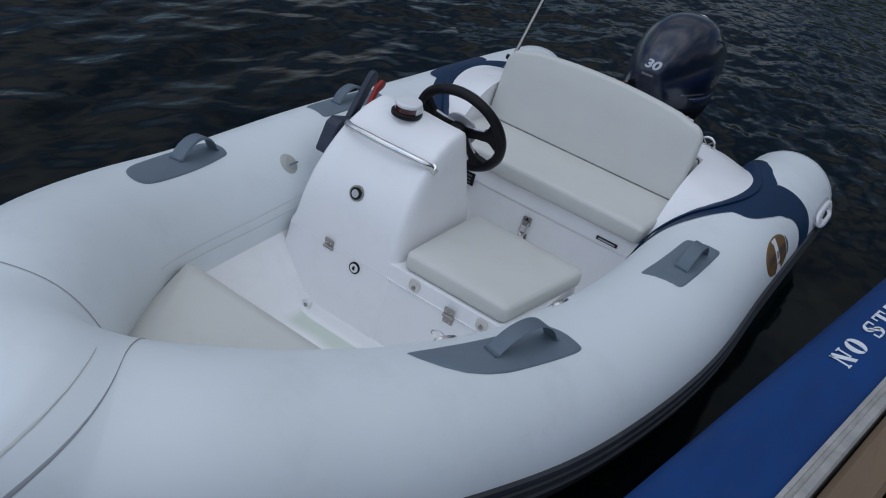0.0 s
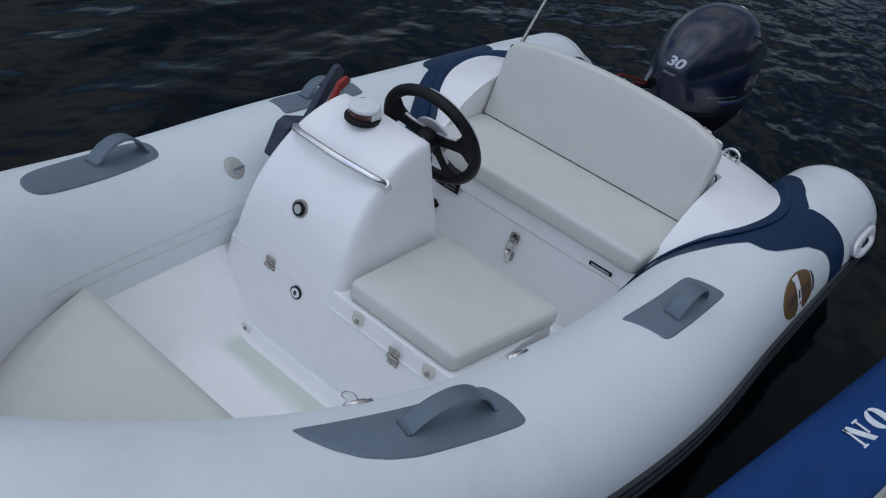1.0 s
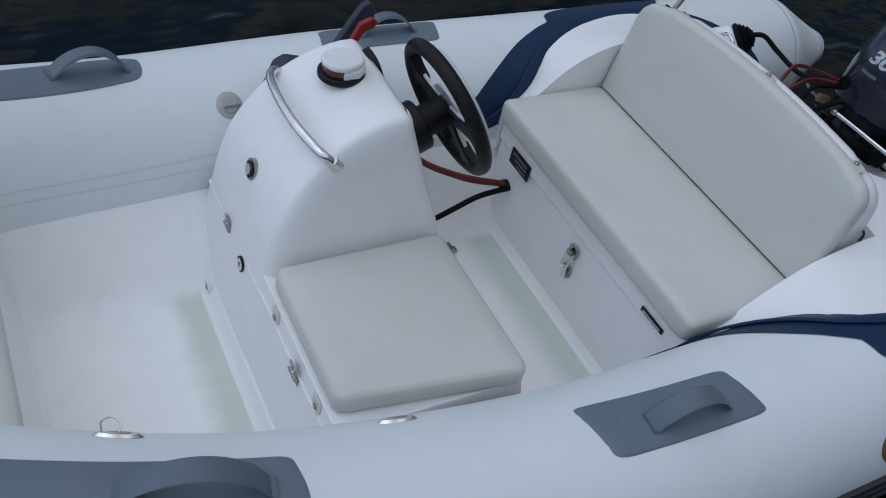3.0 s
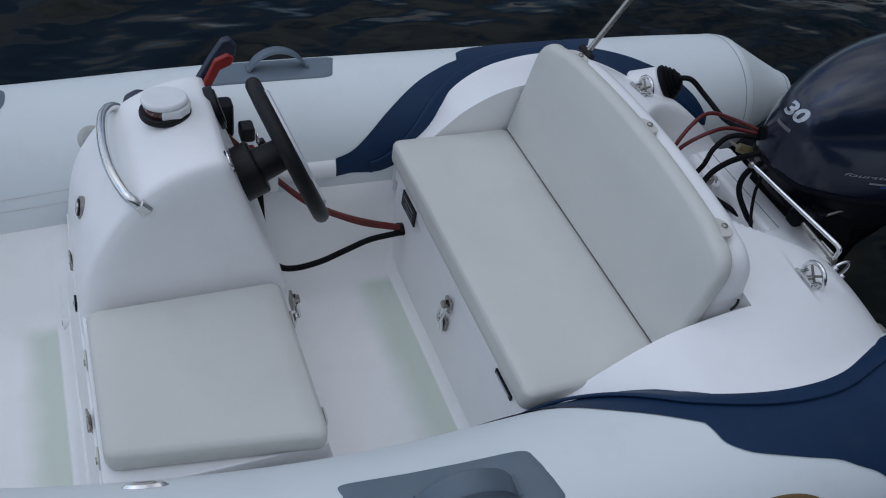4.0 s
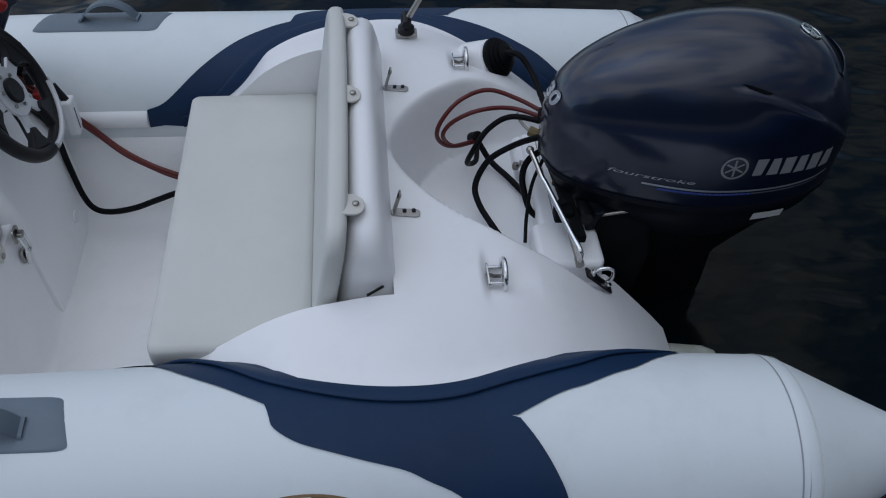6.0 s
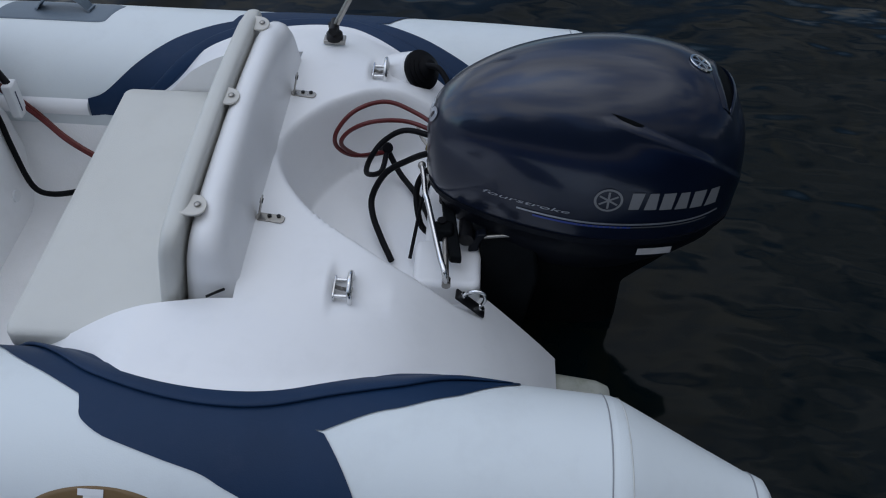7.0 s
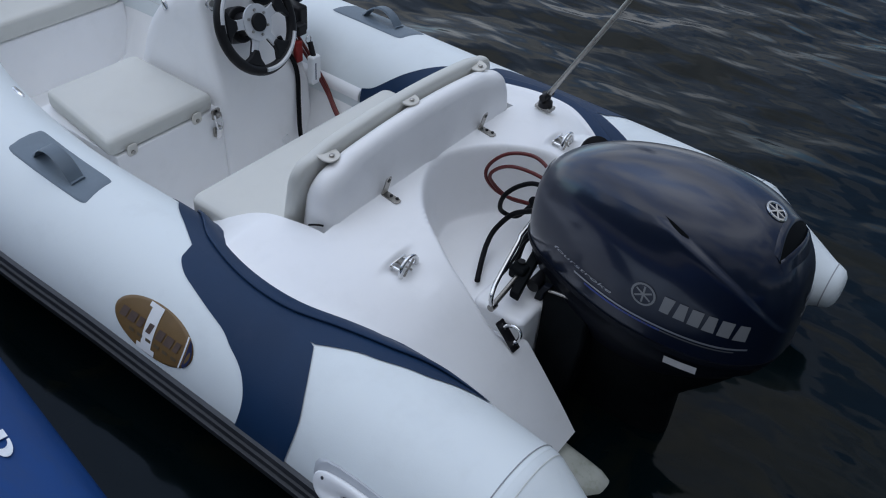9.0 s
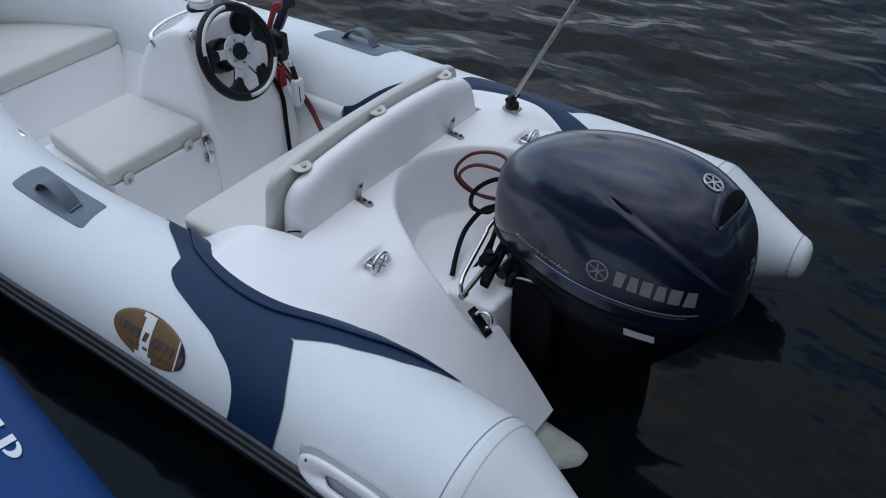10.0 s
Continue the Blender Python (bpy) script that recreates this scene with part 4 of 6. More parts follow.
part("backrest_shell", back_body(0.354, 0.618, 0.40, 0.030, lambda z: lean_front(z) + 0.0395, lambda z: -0.183 - (z - 0.46) * 0.16, 0.06, 0.026), GEL, boat, "white moulded shell behind the backrest", sharp=60)
# a thin black bar stands in for the shade inside the notch
part("drain_notch", pipe([(-0.236, -0.370, 0.473), (-0.226, -0.367, 0.477), (-0.216, -0.361, 0.478), (-0.208, -0.354, 0.476)], 0.0024, 8), BLACK, boat, "drain notch at the foot of the shell, its shade drawn as a black line")

backrest = thing("backrest_cushion", (-0.33, 0, 0.36), "cream vinyl backrest cushion fixed to the bench shell", "cushion")
part("pad", back_body(0.366, 0.634, 0.3605, 0.030, lean_front, lambda z: lean_front(z) + 0.0355, 0.050, 0.011), VINYL, backrest, sharp=60)
for y in (-0.283, -0.008, 0.276):
    z = 0.6245 - 0.021 * (y / 0.28) ** 2
    lug = part("lug", slab(rounded(-0.026, 0.026, -0.025, 0.025, 0.022), 0, 0.005, pose(-0.260, y, z - 0.003, 0, 9, 0)), LUG, backrest, "cream plastic lug with a screw", bevel=0.002)
    part("screw", ball((-0.248, y, z + 0.0025), 0.006, (1, 1, 0.5)), DULL, lug)


def cushion(name, outline, z0, z1, at, label, top_bulge=0.006, edge=0.012):
    """A stuffed vinyl cushion: rounded edges and a slightly domed top."""
    t = thing(name, at, label, "cushion")
    p = np.array(outline, float)
    mid = p.mean(0)
    rows = []
    for inset, z in ((0.010, z0), (0.002, z0 + 0.006), (0.0, z0 + 0.015), (0.0, z1 - edge), (0.0025, z1 - edge * 0.55), (0.008, z1 - edge * 0.2), (edge, z1), (0.05, z1 + top_bulge * 0.5), (0.11, z1 + top_bulge)):
        ring = []
        for q in p:
            d = q - mid
            k = max(1 - inset / max(np.linalg.norm(d), 1e-6) * 1.15, 0.05)
            ring.append((*(mid + d * k), z))
        rows.append(ring)
    part("pad", loft(rows), VINYL, t, sharp=60)
    return t


bench = cushion("bench_cushion", rounded(-0.626, -0.3335, -0.378, 0.372, 0.020), 0.302, 0.358, (-0.48, 0, 0.302), "cream vinyl bench cushion on the white locker", 0.004)
seat = cushion("step_seat_cushion", [(x, y - max(-y - 0.1, 0) * 0.11 * (x + 1.165) / 0.17) for x, y in rounded(-1.318, -0.972, -0.325, 0.006, 0.018)], 0.293, 0.345, (-1.14, -0.15, 0.293), "cream vinyl seat cushion beside the steering console", 0.004)
for x, y, dx in ((-1.326, -0.047, -1), (-1.326, -0.255, -1), (-0.966, -0.066, 1), (-0.966, -0.290, 1)):
    lug = part("lug", slab(rounded(-0.017, 0.017, -0.020, 0.016, 0.012), 0, 0.004, pose(x, y, 0.299, 90, 0, 90) if dx > 0 else pose(x, y, 0.274, 90, 0, -90)), LUG, seat, "cream plastic lug with a screw", bevel=0.002)
    part("screw", cylinder((x - dx * 0.004, y, 0.291 if dx > 0 else 0.266), (x + dx * 0.007, y, 0.291 if dx > 0 else 0.266), 0.006, n=12), DULL, lug)
bow = cushion("bow_cushion", [(-2.20, -0.03), (-2.05, -0.125), (-1.775, -0.245), (-1.768, -0.22), (-1.766, 0.275), (-1.776, 0.299), (-2.05, 0.192), (-2.20, 0.08)], 0.275, 0.336, (-1.95, 0, 0.275), "cream vinyl wedge cushion in the bow", 0.002, 0.010)


def bracket(y):
    m = pose(-0.184, y, 0.481, 90, 0, 90) @ pose(0, 0, 0, 14, 0, 0)
    b = part("bracket", slab(rounded(-0.010, 0.010, 0, 0.054, 0.008), 0, 0.003, m), DULL, boat, "small stainless angle bracket", bevel=0.001)
    part("bracket_foot", slab(rounded(-0.004, 0.050, -0.010, 0.010, 0.008), 0, 0.003, pose(-0.183, y, 0.482, 0, 0, -8)), DULL, b, bevel=0.001)
    part("bracket_hole", cylinder(m @ Vector((0, 0.044, -0.001)), m @ Vector((0, 0.044, 0.0045)), 0.005, n=12), BLACK, b)
    for x in (-0.162, -0.145):
        part("screw", cylinder((x, y, 0.484), (x, y, 0.4875), 0.004, n=10), BLACK, b)


bracket(0.203)
bracket(-0.180)


def cleat(y):
    """A low bollard: a plate and a spoked ring joined by two bars, in a moulded hollow."""
    z = 0.459
    c = part("cleat", slab(rounded(-0.027, 0.027, -0.009, 0.009, 0.008), 0, 0.0035, pose(-0.026, y, z, 90, 0, 90)), STEEL, boat, "polished stainless mooring bollard in a moulded hollow", bevel=0.001)
    for dy in (-0.019, 0.019):
        part("cleat_bar", cylinder((-0.024, y + dy, z), (0.004, y + dy, z), 0.0038, n=12), STEEL, c)
    part("cleat_pin", pipe([(-0.026, y, z + 0.004), (-0.012, y + 0.002, z - 0.004), (-0.004, y - 0.006, z + 0.004)], 0.0036, 8, smooth=4), DULL, c)
    ring = [(0.004, y + 0.028 * math.cos(a), z + 0.029 * math.sin(a)) for a in np.linspace(0, 2 * math.pi, 20, endpoint=False)]
    loop = part("cleat_ring", pipe(ring, 0.0046, 10, smooth=2, closed=True), STEEL, c)
    for a in (45, 135):
        p = Vector((0, math.cos(radians(a)), math.sin(radians(a)))) * 0.023
        part("ring_spoke", cylinder(Vector((0.004, y, z)) - p, Vector((0.004, y, z)) + p, 0.0026, n=8), DULL, loop)


cleat(-0.324)
cleat(0.330)

EC, EL = Vector((0.2125, -0.2345, 0.3290)), Vector((0.75, -0.07, -0.66)).normalized()
EN = EL.cross(Vector((0, 1, 0))).normalized()
EN = EN if EN.z > 0 else -EN
EM = Matrix.Translation(EC) @ Matrix((EL, EN.cross(EL), EN)).transposed().to_4x4()
plate = part("tow_eye", slab(rounded(-0.037, 0.037, -0.013, 0.013, 0.003), 0, 0.004, EM), BLACK, boat, "stainless tow eye on a black plate", bevel=0.001)
part("tow_ring", pipe([EM @ Vector((0.021 * math.cos(a), 0.004, 0.003 + 0.034 * math.sin(a))) for a in np.linspace(0, math.pi, 12)], 0.0042, 10, smooth=2), STEEL, plate)
for d in (-0.022, 0.022):
    part("tow_nut", cylinder(EM @ Vector((d, 0.001, 0.003)), EM @ Vector((d, 0.001, 0.011)), 0.0075, n=8), STEEL, plate)

# rubber boot on its moulded boss
axis = Vector((0.66, -0.42, 0.62)).normalized()
BOOT = Vector((0.076, 0.356, 0.446))
boss = part("boot_boss", cylinder(BOOT - axis * 0.075, BOOT + axis * 0.002, 0.062, 0.047, 28), GEL, boat, "white moulded boss with a black rubber boot", bevel=0.01)
boot_rows = []
q = axis.to_track_quat("Z", "Y")
for d, r in ((0.0, 0.043), (0.004, 0.047), (0.012, 0.047), (0.016, 0.040), (0.020, 0.042), (0.024, 0.034), (0.028, 0.036), (0.032, 0.027), (0.036, 0.029), (0.042, 0.018), (0.046, 0.013)):
    boot_rows.append([BOOT + axis * d + q @ Vector((r * math.cos(2 * math.pi * k / 28), r * math.sin(2 * math.pi * k / 28), 0)) for k in range(28)])
part("rubber_boot", loft(boot_rows), RUBBER, boss, "black ribbed rubber boot")

# small fittings in the cockpit
def hinge(x, y, z, lean):
    m = pose(x, y, z, 0, -lean, 0)
    h = part("hinge", slab(rounded(-0.026, 0.026, -0.015, 0.015, 0.004), 0, 0.003, m @ pose(0, 0, 0, 0, -90, 0)), DULL, boat, "stainless locker hinge", bevel=0.001)
    bm = cylinder(m @ Vector((-0.004, -0.016, 0)), m @ Vector((-0.004, 0.016, 0)), 0.0045, n=10)
    part("pin", bm, DULL, h)
    for a in (-0.015, 0.015):
        for b in (-0.007, 0.007):
            part("screw", ball(m @ Vector((-0.004, b, a)), 0.0028, n=8), STEEL, h)


hinge(-1.330, 0.232, 0.243, 8)
hinge(-1.333, -0.165, 0.248, 8)


def latch(x, y, z, way):
    """An over-centre latch: keeper, wire bail, base plate and lever; way is -1 where it faces forward."""
    la = part("latch", slab(rounded(-0.015, 0.015, -0.016, 0.018, 0.006), 0, 0.005, pose(x, y, z + 0.024, 90, 0, 90 * way)), DULL, boat, "stainless over-centre latch", bevel=0.001)
    part("latch_hook", box(x + way * 0.012 - 0.006, x + way * 0.012 + 0.006, y - 0.008, y + 0.008, z + 0.022, z + 0.032), DULL, la, bevel=0.002)
    part("latch_arm", pipe([(x + way * 0.010, y - 0.011, z + 0.028), (x + way * 0.018, y - 0.009, z - 0.016), (x + way * 0.016, y + 0.009, z - 0.016), (x + way * 0.010, y + 0.011, z + 0.028)], 0.0030, 8), STEEL, la)
    part("latch_base", slab(rounded(-0.014, 0.014, -0.020, 0.012, 0.005), 0, 0.006, pose(x, y, z - 0.030, 90, 0, 90 * way)), DULL, la, bevel=0.001)
    part("latch_lever", slab(rounded(-0.009, 0.009, -0.026, 0.014, 0.006), 0.008, 0.013, pose(x, y, z - 0.030, 90 + 10, 0, 90 * way)), STEEL, la, bevel=0.001)
    for dz in (0.036, -0.046):
        part("screw", ball((x + way * 0.006, y, z + dz), 0.0035, n=8), BLACK, la)


latch(-0.603, -0.006, 0.168, -1)
latch(-0.953, -0.008, 0.268, 1)

plate2 = part("warning_plate", box(-0.6105, -0.6065, 0.215, 0.300, 0.218, 0.262), BLACK, boat, "black printed warning plate", bevel=0.001)
for k in range(3):
    part("plate_print", box(-0.6118, -0.6108, 0.226, 0.289 - 0.012 * k, 0.249 - 0.012 * k, 0.254 - 0.012 * k), GREYDECAL, plate2)
strip = part("name_plate", box(-0.6105, -0.6065, -0.315, -0.243, 0.254, 0.266), BLACK, boat, "small black name plate with silver print", bevel=0.001)
part("plate_print", box(-0.6118, -0.6108, -0.308, -0.250, 0.2575, 0.2625), SILVER, strip)
mark = part("round_sticker", cylinder((-1.331, 0.136, 0.228), (-1.3385, 0.136, 0.2285), 0.0165, n=28), BLACK, boat, "small round black and white sticker")
part("sticker_face", cylinder((-1.338, 0.136, 0.2285), (-1.3395, 0.136, 0.2286), 0.0125, n=28), WHITE, mark)
part("sticker_print", slab([(-0.004, -0.006), (0.003, -0.006), (0.003, 0.007), (-0.001, 0.007), (-0.005, 0.0)], 0, 0.0006, pose(-1.3397, 0.136, 0.2287, 90, 0, -90)), BLACK, mark)
for x, deg in ((-1.288, -41), (-1.710, -42)):
    dish = part("lashing_plate", tube_patch([(x + 0.034 * math.cos(a), deg + 3.4 * math.sin(a)) for a in np.linspace(0, 2 * math.pi, 32, endpoint=False)], -1, 0.005, 6), STEEL, boat, "oval steel lashing plate inside the tube")
    part("plate_slot", tube_patch([(x + 0.022 * math.cos(a), deg + 1.6 * math.sin(a)) for a in np.linspace(0, 2 * math.pi, 24, endpoint=False)], -1, 0.0062, 4), DULL, dish)
    if x < -1.5:
        part("wire_loop", pipe([on_tube(x - 0.022 + a, deg - b, -1, 0.004 + h) for a, b, h in ((0.0, 0, 0.0), (-0.002, 4, 0.012), (0.010, 6, 0.018), (0.022, 4, 0.012), (0.022, 0, 0.0))], 0.0016, 6), STEEL, dish)

# ---- steering console ----
console = thing("steering_console", (-1.14, 0.19, 0.25), "white moulded steering console with a black wheel", "console")


NL = Vector((-1.138, 0.205, 0.0))


def console_body():
    fore = [(-1.372, 0.0), (-1.362, 0.05), (-1.331, 0.25), (-1.318, 0.33), (-1.298, 0.405), (-1.264, 0.470), (-1.215, 0.529), (-1.150, 0.572), (-1.095, 0.590), (-1.062, 0.593)]
    aft = [(-1.050, 0.587), (-1.040, 0.555), (-0.996, 0.425), (-0.962, 0.330), (-0.947, 0.252), (-0.933, 0.0)]
    line = [(-1.372, 0.0), (-1.362, 0.05)] + spline([(*q, 0) for q in fore[2:]], 4)[:, :2].tolist() + spline([(*q, 0) for q in aft], 4)[:, :2].tolist()

    def taper(z):
        return min(max((z - 0.25) / 0.35, 0), 1)
    rows = []
    cx, cz = -1.13, 0.36
    for v, ins in ((0.0, 0.052), (0.012, 0.024), (0.03, 0.008), (0.055, 0.0), *((v, -0.003 * math.sin(math.pi * v)) for v in np.linspace(0.08, 0.92, 29)), (0.945, 0.0), (0.97, 0.008), (0.988, 0.024), (1.0, 0.052)):
        ring = []
        for x, z in line:
            t = taper(z)
            y0, y1 = 0.018 + 0.034 * t ** 1.3, 0.380 - 0.036 * t ** 1.3
            d = Vector((x - cx, z - cz))
            keep = 0.1 if z < 0.20 else 0.25 if z < 0.27 else 1.0
            k = 1 - ins * keep / max(d.length, 0.05)
            p = Vector((cx + d.x * k, y0 + (y1 - y0) * v, max(cz + d.y * k, 0.0)))
            if p.z > 0.45:
                # the top swells under the navigation light
                p.z += 0.024 * math.exp(-(((p.x - NL.x) / 0.058) ** 2 + ((p.y - NL.y) / 0.062) ** 2) ** 1.4)
            ring.append(p)
        rows.append(ring)
    return loft(rows)


part("body", console_body(), GEL, console, sharp=60)
part("body_seam", box(-1.3325, -1.3285, -0.33, 0.372, 0.2490, 0.2510), GEL, console)
rail = part("grab_rail", pipe([(-1.196, 0.054, 0.512), (-1.206, 0.056, 0.530), (-1.222, 0.070, 0.541), (-1.238, 0.125, 0.549), (-1.244, 0.185, 0.551), (-1.242, 0.250, 0.550), (-1.234, 0.300, 0.546), (-1.216, 0.328, 0.540), (-1.190, 0.332, 0.520)], 0.0095, 14), STEEL, console, "bent stainless grab rail")
for y in (0.054, 0.334):
    part("rail_foot", cylinder((-1.190, y, 0.516), (-1.204, y, 0.532), 0.0108, n=16), STEEL, rail)
lock = part("locker_lock", cylinder((-1.285, 0.2, 0.41), (-1.302, 0.2, 0.414), 0.0215, n=28), DULL, console, "round stainless push lock")
part("lock_ring", cylinder((-1.30, 0.2, 0.4135), (-1.3045, 0.2, 0.4146), 0.0165, n=28), BLACK, lock)
part("lock_button", cylinder((-1.302, 0.2, 0.414), (-1.307, 0.2, 0.4152), 0.011, n=24), STEEL, lock)

# navigation light on top
nav = part("navigation_light", slab([(0.041 * math.cos(a) * (1.0 if math.cos(a) < 0 else 1.2), 0.041 * math.sin(a)) for a in np.linspace(0, 2 * math.pi, 36, endpoint=False)], 0.599, 0.613, pose(*NL)), BLACK, console, "black navigation light with a white cap", bevel=0.004)
part("light_cap", slab([(0.036 * math.cos(a) * (1.0 if math.cos(a) < 0 else 1.25), 0.035 * math.sin(a)) for a in np.linspace(0, 2 * math.pi, 36, endpoint=False)], 0.626, 0.639, pose(*NL)), WHITE, nav, bevel=0.006)
part("light_lens", slab([(0.033 * math.cos(a), 0.033 * math.sin(a)) for a in np.linspace(radians(80), radians(262), 20)], 0.612, 0.627, pose(*NL)), LENS, nav)
part("light_shield", slab([(0.004, 0.036), (-0.006, -0.036), (0.026, -0.034), (0.044, -0.018), (0.049, 0.0), (0.044, 0.018), (0.026, 0.034)], 0.609, 0.628, pose(*NL)), WHITE, nav, bevel=0.004)

# dash: gauge, ignition switch, steering column
DASH = Vector((0.955, 0, 0.296)).normalized()
gauge = part("gauge", cylinder(Vector((-1.035, 0.272, 0.557)) - DASH * 0.01, Vector((-1.035, 0.272, 0.557)) + DASH * 0.006, 0.043, n=32), BLACK, console, "round black dash gauge")
part("gauge_glass", cylinder(Vector((-1.035, 0.272, 0.557)) + DASH * 0.006, Vector((-1.035, 0.272, 0.557)) + DASH * 0.009, 0.034, n=32), PAN, gauge)
KEY = Vector((-1.047, 0.092, 0.568))
switch = part("ignition_switch", cylinder(KEY - DASH * 0.010, KEY + DASH * 0.003, 0.0235, n=28), BLACK, console, "black ignition switch with a chrome ring", bevel=0.002)
part("switch_ring", pipe([KEY + DASH * 0.004 + 0.0185 * (math.cos(a) * Vector((0, 1, 0)) + math.sin(a) * DASH.cross(Vector((0, 1, 0)))) for a in np.linspace(0, 2 * math.pi, 20, endpoint=False)], 0.0026, 8, smooth=2, closed=True), STEEL, switch)
part("switch_core", cylinder(KEY + DASH * 0.003, KEY + DASH * 0.007, 0.009, n=20), DULL, switch)
WC = Vector((-0.926, 0.148, 0.534))
AX = Vector((0.917, 0.062, 0.394)).normalized()
part("steering_column", cylinder(WC - AX * 0.135, WC - AX * 0.060, 0.052, n=32), BLACK, console, "black steering column housing", bevel=0.006)
part("steering_shaft", cylinder(WC - AX * 0.07, WC - AX * 0.004, 0.034, 0.030, n=24), BLACK, console)

UPW = (Vector((0, 0, 1)) - AX * AX.z).normalized()
if UPW.z < 0:
    UPW = -UPW
SID = UPW.cross(AX).normalized()
if SID.y < 0:
    SID = -SID


def wheel_point(r, deg, lift=0.0):
    return WC + AX * lift + r * (math.cos(radians(deg)) * UPW + math.sin(radians(deg)) * SID)


wheel = part("steering_wheel", pipe([wheel_point(0.1342, 12 * k) for k in range(30)], 0.0150, 12, smooth=2, closed=True), BLACK, console, "black sports steering wheel with silver inlays")
for start, end in ((-75, 5), (120, 195)):
    part("rim_inlay", pipe([wheel_point(0.1335, d, 0.0140) for d in np.linspace(start, end, 12)], 0.0065, 8, smooth=2), WHEELSILVER, wheel)


def wheel_plate(outline, low, high):
    """A flat piece in the wheel's plane; the outline is in (radius, degrees)."""
    a = [wheel_point(r, d, low) for r, d in outline]
    b = [wheel_point(r, d, high) for r, d in outline]
    return loft([a, b])


for d, half in ((78, 15), (-78, 15), (150, 11), (-150, 11)):
    arm = [(0.030, d - 38), (0.060, d - half * 0.9), (0.100, d - half * 0.62), (0.128, d - half), (0.128, d + half), (0.100, d + half * 0.62), (0.060, d + half * 0.9), (0.030, d + 38)]
    spoke = part("spoke", wheel_plate(arm, -0.004, 0.004), WHEELSILVER, wheel, bevel=0.0015)
    part("spoke_back", wheel_plate(arm, -0.010, -0.0045), BLACK, spoke, "black back of the spoke")
    grip = [(0.078, d - half * 0.55), (0.100, d - half * 0.9), (0.129, d - half * 1.7), (0.129, d + half * 1.7), (0.100, d + half * 0.9), (0.078, d + half * 0.55)]
    part("spoke_grip", wheel_plate(grip, -0.009, 0.010), BLACK, wheel, "black moulded thumb grip", bevel=0.004)
part("hub_plate", cylinder(WC + AX * 0.001, WC + AX * 0.007, 0.052, n=32), WHEELSILVER, wheel, "silver hub plate")
part("hub_cap", cylinder(WC + AX * 0.006, WC + AX * 0.016, 0.026, n=28), BLACK, wheel, bevel=0.003)
for k in range(6):
    part("hub_bolt", cylinder(wheel_point(0.035, 60 * k, 0.006), wheel_point(0.036, 60 * k, 0.011), 0.004, n=10), DULL, wheel)

# ---- throttle control ----
throttle = thing("throttle_control", (-1.15, 0.40, 0.46), "dark grey remote throttle box with a red and grey lever", "throttle")
part("control_box", slab([(-1.218, 0.420), (-1.110, 0.434), (-1.080, 0.492), (-1.165, 0.515), (-1.188, 0.503)], 0, 0.045, Matrix(((1, 0, 0, 0), (0, 0, 1, 0.378), (0, 1, 0, 0), (0, 0, 0, 1)))), LEVER, throttle, bevel=0.008)
part("screw", cylinder((-1.183, 0.381, 0.462), (-1.183, 0.3765, 0.462), 0.0035, n=10), DULL, throttle)
part("control_side", box(-1.09, -0.980, 0.375, 0.415, 0.40, 0.485), BLACK, throttle, bevel=0.01)
UPRIGHT = Matrix(((1, 0, 0, 0), (0, 0, 1, 0), (0, 1, 0, 0), (0, 0, 0, 1)))
part("control_arm", slab([(-1.072, 0.470), (-1.036, 0.468), (-0.984, 0.556), (-0.966, 0.566), (-0.962, 0.588), (-0.976, 0.606), (-0.992, 0.602), (-1.016, 0.566)], 0.428, 0.448, UPRIGHT), LEVER, throttle, "grey lever arm", bevel=0.005)
part("trim_lever", slab([(-1.056, 0.492), (-1.040, 0.487), (-1.004, 0.560), (-0.982, 0.570), (-0.974, 0.584), (-0.988, 0.594), (-1.014, 0.582)], 0.390, 0.404, UPRIGHT), RED, throttle, "red lever", bevel=0.004)

# ---- kill cord and key float ----
cord = thing("kill_cord", (-0.99, 0.27, 0.42), "white key float on a short black and red lanyard", "lanyard")
part("clip", box(-0.975, -0.945, 0.335, 0.372, 0.415, 0.450), BLACK, cord, bevel=0.006)
part("clip_ring", pipe([(-0.935, 0.366 + 0.011 * math.cos(a), 0.402 + 0.013 * math.sin(a)) for a in np.linspace(0, 2 * math.pi, 14, endpoint=False)], 0.0020, 8, smooth=2, closed=True), STEEL, cord)
part("tag", box(-0.919, -0.893, 0.339, 0.377, 0.268, 0.362), WHITE, cord, "white key float", bevel=0.006)
part("tag_print", box(-0.8932, -0.8922, 0.350, 0.354, 0.285, 0.342), BADGEEND, cord)
part("tag_neck", cylinder((-0.908, 0.358, 0.358), (-0.930, 0.366, 0.396), 0.009, n=12), BLACK, cord)
part("red_tab", box(-0.965, -0.945, 0.325, 0.352, 0.330, 0.400), RED, cord, bevel=0.005)

# ---- cables between console and bench ----
cable = thing("steering_cable", (-0.62, 0.29, 0.14), "orange-red steering cable from the console into the bench", "cable")
part("sheath", pipe([(-1.0, 0.365, 0.42), (-0.935, 0.380, 0.33), (-0.875, 0.382, 0.255), (-0.821, 0.360, 0.212), (-0.76, 0.332, 0.188), (-0.69, 0.308, 0.170), (-0.595, 0.288, 0.150)], 0.0056, 10), ORANGE, cable)
part("sheath", pipe([(-0.992, 0.350, 0.41), (-0.927, 0.367, 0.322), (-0.866, 0.370, 0.246), (-0.812, 0.350, 0.203), (-0.752, 0.326, 0.180), (-0.69, 0.304, 0.163), (-0.595, 0.283, 0.148)], 0.0050, 10), REDHOSE, cable)
